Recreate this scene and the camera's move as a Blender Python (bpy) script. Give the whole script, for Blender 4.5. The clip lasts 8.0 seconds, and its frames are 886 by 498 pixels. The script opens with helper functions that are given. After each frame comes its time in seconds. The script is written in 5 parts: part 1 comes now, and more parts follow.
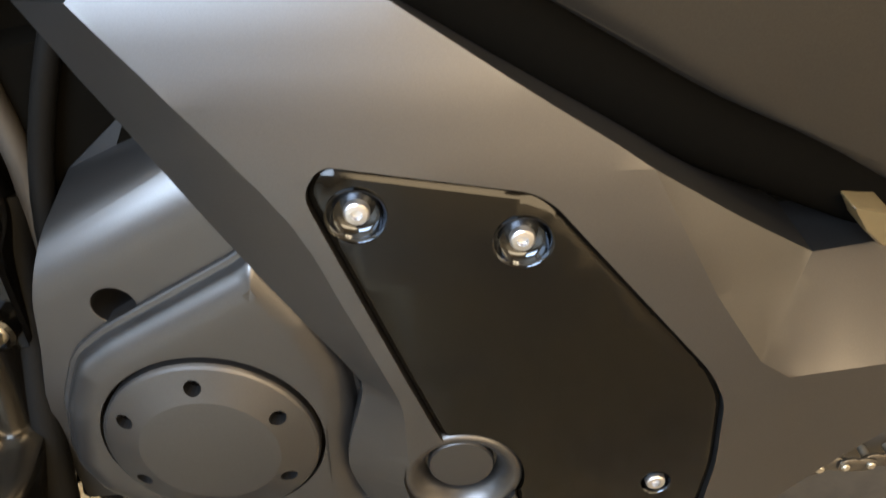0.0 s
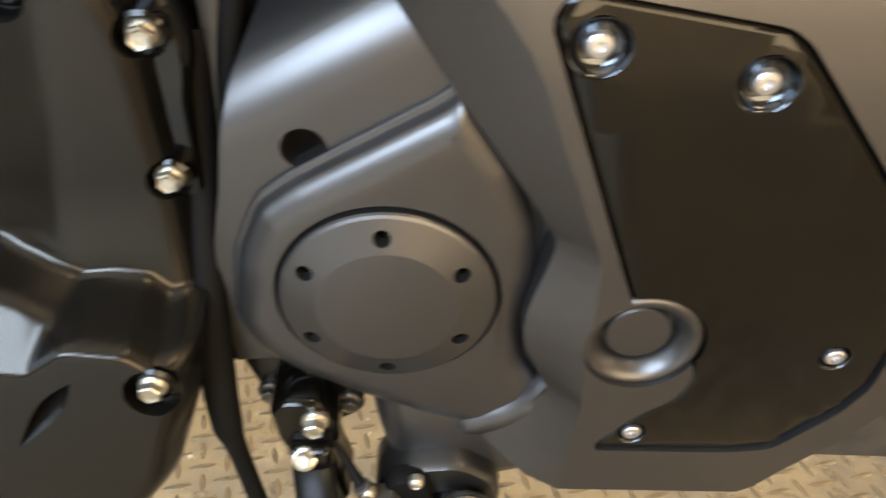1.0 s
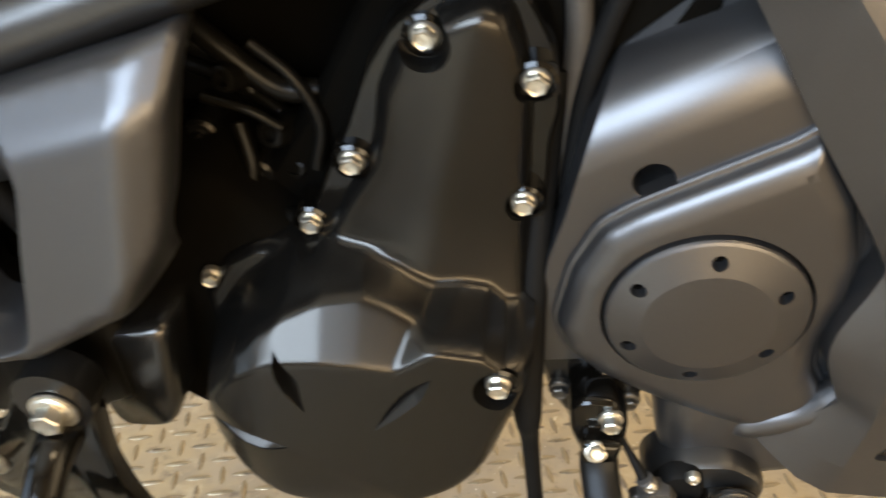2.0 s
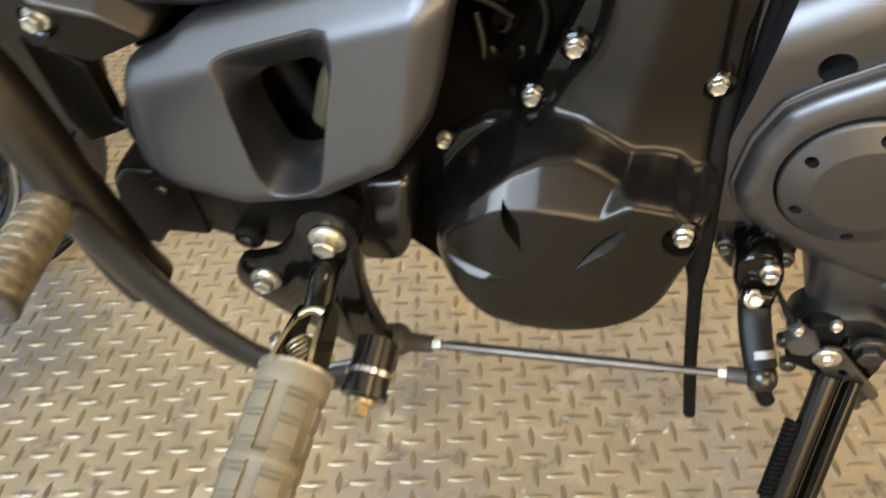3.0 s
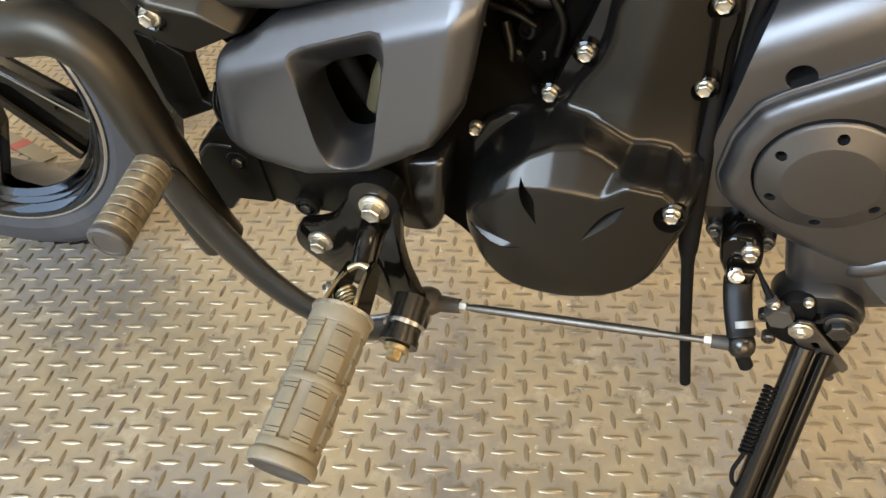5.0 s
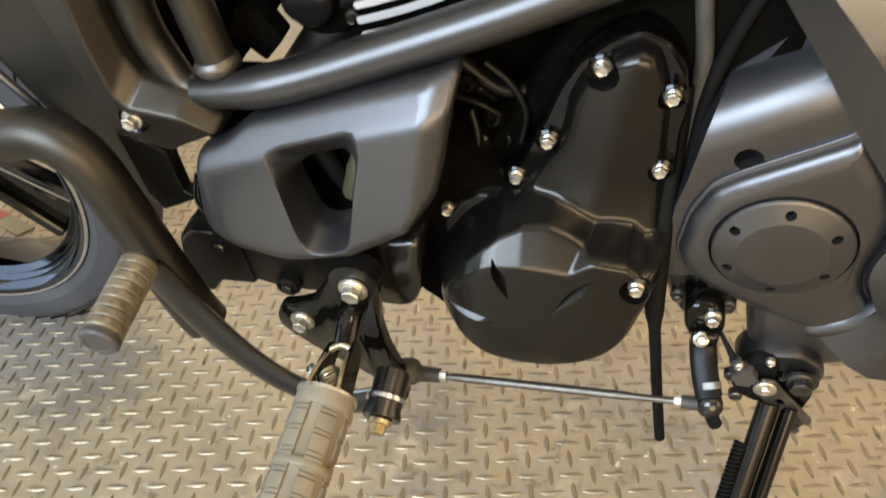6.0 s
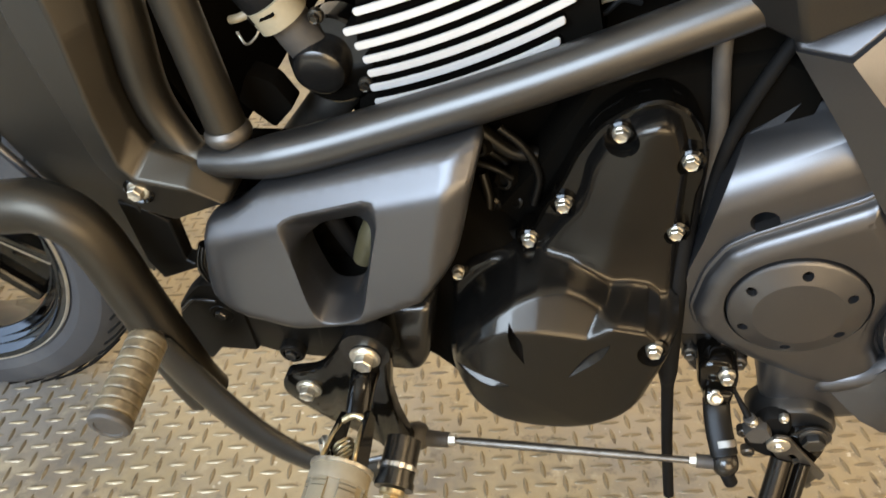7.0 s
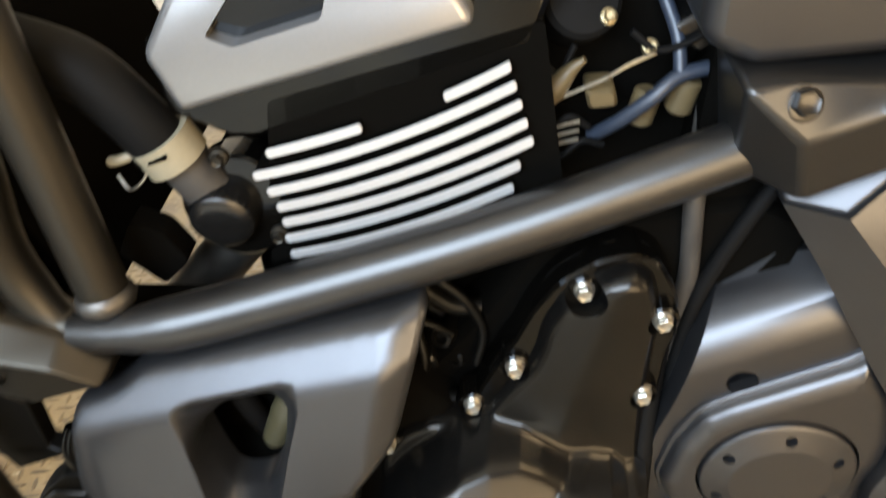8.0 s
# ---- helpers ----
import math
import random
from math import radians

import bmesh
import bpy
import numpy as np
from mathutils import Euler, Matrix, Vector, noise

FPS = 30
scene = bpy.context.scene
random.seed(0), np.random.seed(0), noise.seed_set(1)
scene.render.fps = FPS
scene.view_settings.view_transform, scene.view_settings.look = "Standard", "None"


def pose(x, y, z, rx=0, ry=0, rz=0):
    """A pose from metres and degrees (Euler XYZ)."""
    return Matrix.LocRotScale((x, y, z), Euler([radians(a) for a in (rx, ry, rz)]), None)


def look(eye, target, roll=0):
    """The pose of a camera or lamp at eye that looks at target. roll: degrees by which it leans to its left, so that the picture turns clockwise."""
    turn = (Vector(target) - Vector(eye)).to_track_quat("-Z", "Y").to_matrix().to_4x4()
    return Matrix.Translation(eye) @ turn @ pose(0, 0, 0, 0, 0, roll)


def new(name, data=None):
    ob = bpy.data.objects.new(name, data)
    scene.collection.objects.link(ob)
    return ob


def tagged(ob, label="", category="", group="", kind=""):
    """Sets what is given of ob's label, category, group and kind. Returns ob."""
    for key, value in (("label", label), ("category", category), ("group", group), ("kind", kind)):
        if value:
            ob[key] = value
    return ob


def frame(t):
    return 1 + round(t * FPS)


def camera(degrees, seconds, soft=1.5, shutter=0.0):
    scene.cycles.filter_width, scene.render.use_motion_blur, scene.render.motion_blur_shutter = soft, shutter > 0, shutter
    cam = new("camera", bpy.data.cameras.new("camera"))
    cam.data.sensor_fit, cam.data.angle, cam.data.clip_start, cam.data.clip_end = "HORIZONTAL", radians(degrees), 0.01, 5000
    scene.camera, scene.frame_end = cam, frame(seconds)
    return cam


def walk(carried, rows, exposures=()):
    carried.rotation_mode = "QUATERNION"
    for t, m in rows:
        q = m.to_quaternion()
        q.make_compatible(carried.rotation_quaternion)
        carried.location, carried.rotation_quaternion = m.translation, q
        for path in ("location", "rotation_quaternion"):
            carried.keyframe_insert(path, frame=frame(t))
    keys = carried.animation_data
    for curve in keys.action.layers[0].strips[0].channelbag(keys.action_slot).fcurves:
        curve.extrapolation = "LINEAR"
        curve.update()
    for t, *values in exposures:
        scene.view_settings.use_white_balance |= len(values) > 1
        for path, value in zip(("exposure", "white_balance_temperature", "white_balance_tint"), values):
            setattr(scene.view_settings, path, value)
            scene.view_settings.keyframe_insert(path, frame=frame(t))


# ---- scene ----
cam = camera(58.0, 8.0, shutter=0.5)
PATH = [
    (0, (0.174, 0.194, 0.634), (0.194, 2.043, -0.128), -1.5),
    (0.5, (0.151, 0.193, 0.619), (0.203, 2.005, -0.225), -0.2),
    (1, (0.08, 0.193, 0.593), (0.118, 1.979, -0.307), 0.9),
    (1.5, (0.008, 0.183, 0.602), (-0.019, 1.948, -0.337), 0.9),
    (2, (-0.043, 0.162, 0.632), (-0.215, 1.908, -0.328), -0.5),
    (2.2, (-0.058, 0.151, 0.644), (-0.282, 1.878, -0.339), -1.0),
    (3.3, (-0.096, 0.027, 0.691), (-0.562, 1.53, -0.545), -3.7),
    (3.5, (-0.096, 0.011, 0.702), (-0.595, 1.512, -0.522), -3.6),
    (4, (-0.076, -0.025, 0.713), (-0.6, 1.482, -0.492), -2.7),
    (4.5, (-0.053, -0.034, 0.714), (-0.578, 1.483, -0.479), -2.6),
    (5.8, (-0.055, -0.037, 0.748), (-0.532, 1.533, -0.396), -3.7),
    (6, (-0.05, -0.037, 0.764), (-0.519, 1.553, -0.356), -3.9),
    (6.5, (-0.065, -0.036, 0.78), (-0.5, 1.586, -0.306), -3.8),
    (7, (-0.099, -0.027, 0.781), (-0.473, 1.635, -0.266), -3.1),
    (7.5, (-0.118, 0.009, 0.774), (-0.37, 1.734, -0.206), -1.8),
    (8, (-0.151, 0.079, 0.784), (-0.245, 1.877, -0.086), -0.0),
]
walk(cam, [(t, look(eye, target, roll)) for t, eye, target, roll in PATH])

# ---- light: cool daylight through a large window and a side door, a warm lit bay, ceiling lamps ----
world = bpy.data.worlds.new("world")
scene.world = world
world.use_nodes = True
world.node_tree.nodes["Background"].inputs[0].default_value = (0.55, 0.62, 0.75, 1)
world.node_tree.nodes["Background"].inputs[1].default_value = 0.01


def area(name, m, sx, sy, power, colour):
    d = bpy.data.lights.new(name, "AREA")
    d.shape, d.size, d.size_y, d.energy, d.color = "RECTANGLE", sx, sy, power, colour
    o = new(name, d)
    o.matrix_world = m
    return o


area("window_daylight", look((-1.225, -1.98, 1.675), (-1.225, 0, 1.675)), 2.15, 1.65, 275, (0.65, 0.80, 1.0))
area("side_door_daylight", look((-2.98, -0.45, 1.0), (0, -0.45, 1.0)), 1.7, 1.9, 38, (0.62, 0.79, 1.0))
area("lit_bay_light", look((1.275, -1.98, 0.66), (1.275, 0, 0.66)), 2.35, 1.2, 84, (1.0, 0.76, 0.46))
area("east_doorway_light", look((2.98, 0.3, 1.0), (0, 0.3, 1.0)), 1.8, 1.9, 42, (1.0, 0.76, 0.46))
area("ceiling_lamp_light", look((1.6, -0.6, 3.06), (1.6, -0.6, 0)), 1.2, 0.4, 24, (1.0, 0.74, 0.42))
area("ceiling_lamp_light", look((0.2, 1.5, 3.06), (0.2, 1.5, 0)), 1.2, 0.4, 18, (1.0, 0.74, 0.42))


# ---- materials ----
def mat(name, colour, rough=0.5, metal=0.0, vary=0.12, grain=120.0, bump=0.05, coat=0.0, dirt=None, dirt_scale=9.0, spec=0.5, bump_dist=0.0006):
    m = bpy.data.materials.new(name)
    m.use_nodes = True
    nt = m.node_tree
    b = nt.nodes["Principled BSDF"]
    tc = nt.nodes.new("ShaderNodeTexCoord")
    n1 = nt.nodes.new("ShaderNodeTexNoise")
    n1.inputs["Scale"].default_value, n1.inputs["Detail"].default_value = grain, 4
    n2 = nt.nodes.new("ShaderNodeTexNoise")
    n2.inputs["Scale"].default_value, n2.inputs["Detail"].default_value = dirt_scale, 6
    for n in (n1, n2):
        nt.links.new(tc.outputs["Object"], n.inputs["Vector"])
    mix = nt.nodes.new("ShaderNodeMix")
    mix.data_type = "RGBA"
    lo = [c * (1 - vary) for c in colour]
    hi = [min(1, c * (1 + vary)) for c in colour]
    mix.inputs["A"].default_value, mix.inputs["B"].default_value = (*lo, 1), (*hi, 1)
    nt.links.new(n1.outputs["Fac"], mix.inputs["Factor"])
    out = mix.outputs["Result"]
    if dirt:
        ramp = nt.nodes.new("ShaderNodeMapRange")
        ramp.inputs["From Min"].default_value, ramp.inputs["From Max"].default_value = 0.48, 0.72
        nt.links.new(n2.outputs["Fac"], ramp.inputs["Value"])
        mix2 = nt.nodes.new("ShaderNodeMix")
        mix2.data_type = "RGBA"
        mix2.inputs["B"].default_value = (*dirt, 1)
        nt.links.new(ramp.outputs["Result"], mix2.inputs["Factor"])
        nt.links.new(out, mix2.inputs["A"])
        out = mix2.outputs["Result"]
    nt.links.new(out, b.inputs["Base Color"])
    rr = nt.nodes.new("ShaderNodeMapRange")
    rr.inputs["To Min"].default_value, rr.inputs["To Max"].default_value = max(0.02, rough * 0.82), min(1, rough * 1.2)
    nt.links.new(n2.outputs["Fac"], rr.inputs["Value"])
    nt.links.new(rr.outputs["Result"], b.inputs["Roughness"])
    b.inputs["Metallic"].default_value = metal
    b.inputs["Specular IOR Level"].default_value = spec
    b.inputs["Coat Weight"].default_value = coat
    b.inputs["Coat Roughness"].default_value = 0.12
    if bump:
        bp = nt.nodes.new("ShaderNodeBump")
        bp.inputs["Strength"].default_value, bp.inputs["Distance"].default_value = bump, bump_dist
        nt.links.new(n1.outputs["Fac"], bp.inputs["Height"])
        nt.links.new(bp.outputs["Normal"], b.inputs["Normal"])
    return m


GREY = mat("satin_grey_paint", (0.084, 0.082, 0.082), 0.37, 0.9, grain=1500, bump=0.0, vary=0.12)
PLASTIC = mat("matte_dark_plastic", (0.082, 0.081, 0.082), 0.37, 0.9, grain=2200, bump=0.0, vary=0.14)
GLOSS = mat("gloss_black_paint", (0.0020, 0.0017, 0.0013), 0.10, 0.0, grain=300, bump=0.0, spec=0.28)
BLACK = mat("satin_black_engine_paint", (0.045, 0.043, 0.040), 0.23, 0.9, grain=500, bump=0.0)
PIPE = mat("dark_gloss_pipe_paint", (0.0035, 0.0032, 0.0026), 0.34, 0.0, grain=300, bump=0.0, spec=0.12)
COVER = mat("semi_gloss_black_cover_paint", (0.029, 0.027, 0.024), 0.24, 0.9, grain=700, bump=0.0)
# near-black without gloss: the shade of gaps and engine interior is in the colour
DARK = mat("near_black_with_shade", (0.0030, 0.0027, 0.0022), 0.6, 0.0, grain=200, bump=0.2, spec=0.0)
TUBE = mat("satin_black_frame_paint", (0.060, 0.058, 0.055), 0.34, 0.9, grain=900, bump=0.0)
SATIN = mat("matte_black_brown_paint", (0.041, 0.036, 0.028), 0.42, 0.9, grain=900, bump=0.0)
ZINC = mat("zinc_plated_steel", (0.50, 0.47, 0.395), 0.30, 0.9, grain=300, bump=0.1, dirt=(0.26, 0.23, 0.18), dirt_scale=160)
SCREW = mat("grey_plated_screw", (0.55, 0.55, 0.56), 0.34, 0.95, grain=300, bump=0.0)
CHROME = mat("bright_steel", (0.55, 0.55, 0.56), 0.20, 1.0, grain=300, bump=0.0)
BRASS = mat("yellow_zinc_steel", (0.42, 0.35, 0.21), 0.34, 0.9, grain=300, bump=0.1, dirt=(0.25, 0.18, 0.09), dirt_scale=90)
ALU = mat("machined_aluminium", (0.45, 0.435, 0.41), 0.38, 0.3, grain=260, bump=0.02, vary=0.06)
SILVER = mat("silver_paint", (0.24, 0.232, 0.22), 0.32, 0.7, grain=500, bump=0.0, vary=0.05)
STEEL = mat("worn_steel_rod", (0.115, 0.105, 0.090), 0.42, 0.9, grain=200, bump=0.1, dirt=(0.08, 0.07, 0.06), dirt_scale=40)
RUBBER = mat("black_rubber", (0.0045, 0.0043, 0.004), 0.62, 0.0, grain=600, bump=0.2, spec=0.07)
TYRE = mat("dusty_tyre_rubber", (0.022, 0.0222, 0.024), 0.75, 0.0, grain=250, bump=0.2, dirt=(0.042, 0.042, 0.042), dirt_scale=14)
PEG = mat("olive_brown_peg_rubber", (0.150, 0.125, 0.078), 0.58, 0.0, grain=350, bump=0.25, dirt=(0.115, 0.094, 0.062), dirt_scale=30)
PEG_END = mat("dark_peg_rubber", (0.032, 0.028, 0.023), 0.6, 0.0, grain=350, bump=0.25, dirt=(0.018, 0.016, 0.014), dirt_scale=40)
TOE = mat("worn_brown_toe_rubber", (0.16, 0.132, 0.084), 0.36, 0.40, grain=420, bump=0.2, vary=0.3, dirt=(0.055, 0.043, 0.029), dirt_scale=75)
RIM = mat("gloss_black_chrome", (0.060, 0.065, 0.074), 0.08, 1.0, grain=300, bump=0.0)
LUG = mat("polished_lug_steel", (0.26, 0.212, 0.135), 0.32, 0.6, grain=80, bump=0.2, vary=0.18, dirt=(0.20, 0.17, 0.13), dirt_scale=7)
PLATE = mat("worn_steel_tread_plate", (0.375, 0.302, 0.186), 0.36, 0.35, grain=60, bump=0.25, vary=0.16, dirt=(0.27, 0.24, 0.20), dirt_scale=5, bump_dist=0.0008)
WALL = mat("painted_wall", (0.62, 0.54, 0.42), 0.8, grain=30, bump=0.1)
CREAM = mat("tan_plastic", (0.09, 0.065, 0.030), 0.4, grain=200, bump=0.05)
RED = mat("rust_red_paint", (0.30, 0.07, 0.05), 0.6, grain=200, bump=0.05)
BLUEGREY = mat("blue_grey_hose_rubber", (0.020, 0.026, 0.038), 0.4, grain=300, bump=0.1)
WHITE = mat("white_plastic", (0.20, 0.172, 0.112), 0.5, grain=300, bump=0.02)
PAINT = mat("white_lamp_paint", (0.75, 0.73, 0.66), 0.5, grain=300, bump=0.02)
YELLOW = mat("yellowed_rubber", (0.040, 0.034, 0.015), 0.5, grain=200, bump=0.1)


def worn(m, scale, lo, hi, colour):
    """Lays patches of another tone over a material's colour."""
    nt = m.node_tree
    b = nt.nodes["Principled BSDF"]
    src = b.inputs["Base Color"].links[0].from_socket
    tc = nt.nodes.new("ShaderNodeTexCoord")
    n = nt.nodes.new("ShaderNodeTexNoise")
    n.inputs["Scale"].default_value, n.inputs["Detail"].default_value, n.inputs["Roughness"].default_value = scale, 5, 0.65
    nt.links.new(tc.outputs["Object"], n.inputs["Vector"])
    r = nt.nodes.new("ShaderNodeMapRange")
    r.inputs["From Min"].default_value, r.inputs["From Max"].default_value = lo, hi
    nt.links.new(n.outputs["Fac"], r.inputs["Value"])
    mix = nt.nodes.new("ShaderNodeMix")
    mix.data_type = "RGBA"
    mix.inputs["B"].default_value = (*colour, 1)
    nt.links.new(r.outputs["Result"], mix.inputs["Factor"])
    nt.links.new(src, mix.inputs["A"])
    nt.links.new(mix.outputs["Result"], b.inputs["Base Color"])


worn(PLATE, 2.3, 0.48, 0.68, (0.27, 0.25, 0.225))
worn(PLATE, 5.5, 0.52, 0.68, (0.205, 0.180, 0.148))
worn(PLATE, 14, 0.56, 0.68, (0.46, 0.39, 0.27))
worn(PLATE, 30, 0.57, 0.70, (0.145, 0.120, 0.092))
worn(PLATE, 48, 0.655, 0.70, (0.74, 0.68, 0.56))
worn(PLATE, 170, 0.66, 0.70, (0.12, 0.10, 0.08))
worn(PLATE, 240, 0.68, 0.71, (0.80, 0.76, 0.66))
worn(LUG, 7, 0.54, 0.70, (0.17, 0.145, 0.115))
worn(LUG, 40, 0.56, 0.70, (0.085, 0.070, 0.055))
worn(LUG, 90, 0.60, 0.68, (0.42, 0.37, 0.28))
GLASS_LAMP = bpy.data.materials.new("lamp_diffuser")
GLASS_LAMP.use_nodes = True
GLASS_LAMP.node_tree.nodes["Principled BSDF"].inputs["Emission Color"].default_value = (1, 0.85, 0.62, 1)
GLASS_LAMP.node_tree.nodes["Principled BSDF"].inputs["Emission Strength"].default_value = 3.0


# ---- mesh tools; bike coordinates are u to the rear, v inwards, w up ----
def finish(bm, sharp=38):
    bmesh.ops.recalc_face_normals(bm, faces=bm.faces)
    if all(len(e.link_faces) == 2 for e in bm.edges) and bm.calc_volume(signed=True) < 0:
        bmesh.ops.reverse_faces(bm, faces=bm.faces)
    lim = radians(sharp)
    for e in bm.edges:
        e.smooth = len(e.link_faces) == 2 and e.calc_face_angle(0) < lim
    for f in bm.faces:
        f.smooth = True
    return bm


def part(name, bm, material, parent=None, label="", bevel=0.0, segs=3, sharp=38):
    finish(bm, sharp)
    me = bpy.data.meshes.new(name)
    bm.to_mesh(me)
    bm.free()
    me.materials.append(material)
    ob = new(name, me)
    ob.parent = parent
    if label:
        tagged(ob, label)
    if bevel:
        md = ob.modifiers.new("bevel", "BEVEL")
        md.width, md.segments, md.limit_method, md.angle_limit, md.harden_normals = bevel, segs, "ANGLE", radians(18), False
    return ob


def round_poly(pts, r, n=5):
    """The outline with its corners rounded to about r."""
    out, k = [], len(pts)
    for i in range(k):
        a, b, c = (Vector(pts[j % k]) for j in (i - 1, i, i + 1))
        d1, d2 = a - b, c - b
        q = min(r, 0.45 * d1.length, 0.45 * d2.length)
        p1, p2 = b + d1.normalized() * q, b + d2.normalized() * q
        for s in range(n + 1):
            t = s / n
            out.append(p1 * (1 - t) ** 2 + b * 2 * t * (1 - t) + p2 * t * t)
    return out


def inset(pts, d):
    k, out = len(pts), []
    area2 = sum(pts[i].x * pts[(i + 1) % k].y - pts[(i + 1) % k].x * pts[i].y for i in range(k))
    sgn = 1 if area2 > 0 else -1
    for i in range(k):
        a, b, c = pts[i - 1], pts[i], pts[(i + 1) % k]
        e1, e2 = (b - a), (c - b)
        n1 = Vector((-e1.y, e1.x)).normalized() if e1.length > 1e-9 else Vector((0, 0))
        n2 = Vector((-e2.y, e2.x)).normalized() if e2.length > 1e-9 else n1
        m = n1 + n2
        m = m.normalized() if m.length > 1e-6 else n1
        out.append(b + m * d * sgn / max(0.5, m.dot(n2)))
    return out


def relief(pts, rings, r=0.004, tilt=(0, 0), at=(0, 0), n=5):
    """A solid with the outline pts in (u, w); rings of (inset, v) from its back to its face."""
    base = [Vector(p) for p in pts]
    bm, loops = bmesh.new(), []
    for d, v in rings:
        o = inset(base, d)
        o = round_poly(o, max(r - 0.6 * d, 0.0008), n) if r else o
        loops.append([bm.verts.new((p.x, v + tilt[0] * (p.x - at[0]) + tilt[1] * (p.y - at[1]), p.y)) for p in o])
    for a, b in zip(loops, loops[1:]):
        for i in range(len(a)):
            j = (i + 1) % len(a)
            bm.faces.new((a[i], a[j], b[j], b[i]))
    bm.faces.new(loops[0])
    f = bm.faces.new(loops[-1])
    bmesh.ops.triangulate(bm, faces=[f])
    return bm


def cage(verts, faces, depth):
    """Facets in front, walls straight back to the depth v."""
    bm = bmesh.new()
    vs = [bm.verts.new(v) for v in verts]
    fs = [bm.faces.new([vs[i] for i in f]) for f in faces]
    edges = [e for e in bm.edges if len(e.link_faces) == 1]
    back = {v: bm.verts.new((v.co.x, depth, v.co.z)) for e in edges for v in e.verts}
    for e in edges:
        a, b = e.verts
        bm.faces.new((a, b, back[b], back[a]))
    loop = bmesh.ops.holes_fill(bm, edges=[e for e in bm.edges if len(e.link_faces) == 1], sides=0)
    return bm


def ease(bm, chains, width, segs=8):
    """Rounds the edges that join the given corners, one after another."""
    near = lambda p: min(bm.verts, key=lambda v: (v.co - Vector(p)).length)
    edges = []
    for chain in chains:
        vs = [near(p) for p in chain]
        for a, b in zip(vs, vs[1:]):
            edges += [e for e in a.link_edges if e.other_vert(a) == b]
    bmesh.ops.bevel(bm, geom=edges, offset=width, segments=segs, profile=0.5, affect="EDGES", clamp_overlap=True)
    return bm


def ring_of(pts, centre, n=72):
    """The outline met by n rays from a place within it."""
    out = []
    for k in range(n):
        d = Vector((math.cos(2 * math.pi * k / n), math.sin(2 * math.pi * k / n)))
        best = 0.0
        for a, b in zip(pts, pts[1:] + pts[:1]):
            a, e = Vector(a) - centre, Vector(b) - Vector(a)
            den = d.x * e.y - d.y * e.x
            if abs(den) > 1e-12:
                q = (a.x * e.y - a.y * e.x) / den
                s = (a.x * d.y - a.y * d.x) / den
                if q > best and -1e-9 <= s <= 1 + 1e-9:
                    best = q
        out.append(centre + d * best)
    return out


def spline(pts, step=6):
    """A smooth line through the points."""
    p = [Vector(q) for q in pts]
    if len(p) < 3:
        return p
    p = [2 * p[0] - p[1]] + p + [2 * p[-1] - p[-2]]
    out = []
    for i in range(1, len(p) - 2):
        a, b, c, d = p[i - 1:i + 3]
        for s in range(step):
            t = s / step
            out.append(0.5 * (2 * b + (c - a) * t + (2 * a - 5 * b + 4 * c - d) * t * t + (3 * b - a - 3 * c + d) * t ** 3))
    return out + [p[-2]]


def tube(pts, r, n=16, step=6, flat=None, bm=None, cap=0.0):
    """A rod along the line; r one radius or one per point. flat: a second half-width, along v."""
    line = spline(pts, step)
    rs = [r] * len(line) if isinstance(r, (int, float)) else [float(np.interp(i / (len(line) - 1), np.linspace(0, 1, len(r)), r)) for i in range(len(line))]
    bm = bm or bmesh.new()
    side, rings = None, []
    if cap:
        a, b = line[0], line[-1]
        d0, d1 = (line[1] - a).normalized(), (b - line[-2]).normalized()
        line = [a - d0 * 0] + [a + d0 * cap] + line[1:-1] + [b - d1 * cap] + [b]
        rs = [rs[0] - cap, rs[0]] + rs[1:-1] + [rs[-1], rs[-1] - cap]
    for i, p in enumerate(line):
        d = (line[min(i + 1, len(line) - 1)] - line[max(i - 1, 0)]).normalized()
        if side is None:
            side = d.cross(Vector((0, 1, 0)))
            side = (side if side.length > 0.2 else d.cross(Vector((0, 0, 1)))).normalized()
        side = (side - d * side.dot(d)).normalized()
        up = d.cross(side)
        k = flat / rs[i] if flat else 1
        rings.append([bm.verts.new(p + (side * math.cos(a) + up * math.sin(a) * k) * rs[i]) for a in np.linspace(0, 2 * math.pi, n, endpoint=False)])
    for a, b in zip(rings, rings[1:]):
        for i in range(n):
            bm.faces.new((a[i], a[(i + 1) % n], b[(i + 1) % n], b[i]))
    bm.faces.new(rings[0])
    bm.faces.new(rings[-1])
    return bm


def lathe(profile, at, axis=(0, -1, 0), n=32, bm=None, spin=0.0, caps=True):
    """Turned about the axis through at: (radius, way along the axis)."""
    bm = bm or bmesh.new()
    q = Vector((0, 0, 1)).rotation_difference(Vector(axis)).to_matrix()
    rings = []
    for r, h in profile:
        rings.append([bm.verts.new(Vector(at) + q @ Vector((r * math.cos(a + spin), r * math.sin(a + spin), h))) for a in np.linspace(0, 2 * math.pi, n, endpoint=False)])
    for a, b in zip(rings, rings[1:]):
        for i in range(n):
            bm.faces.new((a[i], a[(i + 1) % n], b[(i + 1) % n], b[i]))
    for ring in (rings[0], rings[-1]) if caps else ():
        bm.faces.new(ring)
    return bm


def volume(me):
    bm = bmesh.new()
    bm.from_mesh(me)
    size = bm.calc_volume()
    bm.free()
    return size


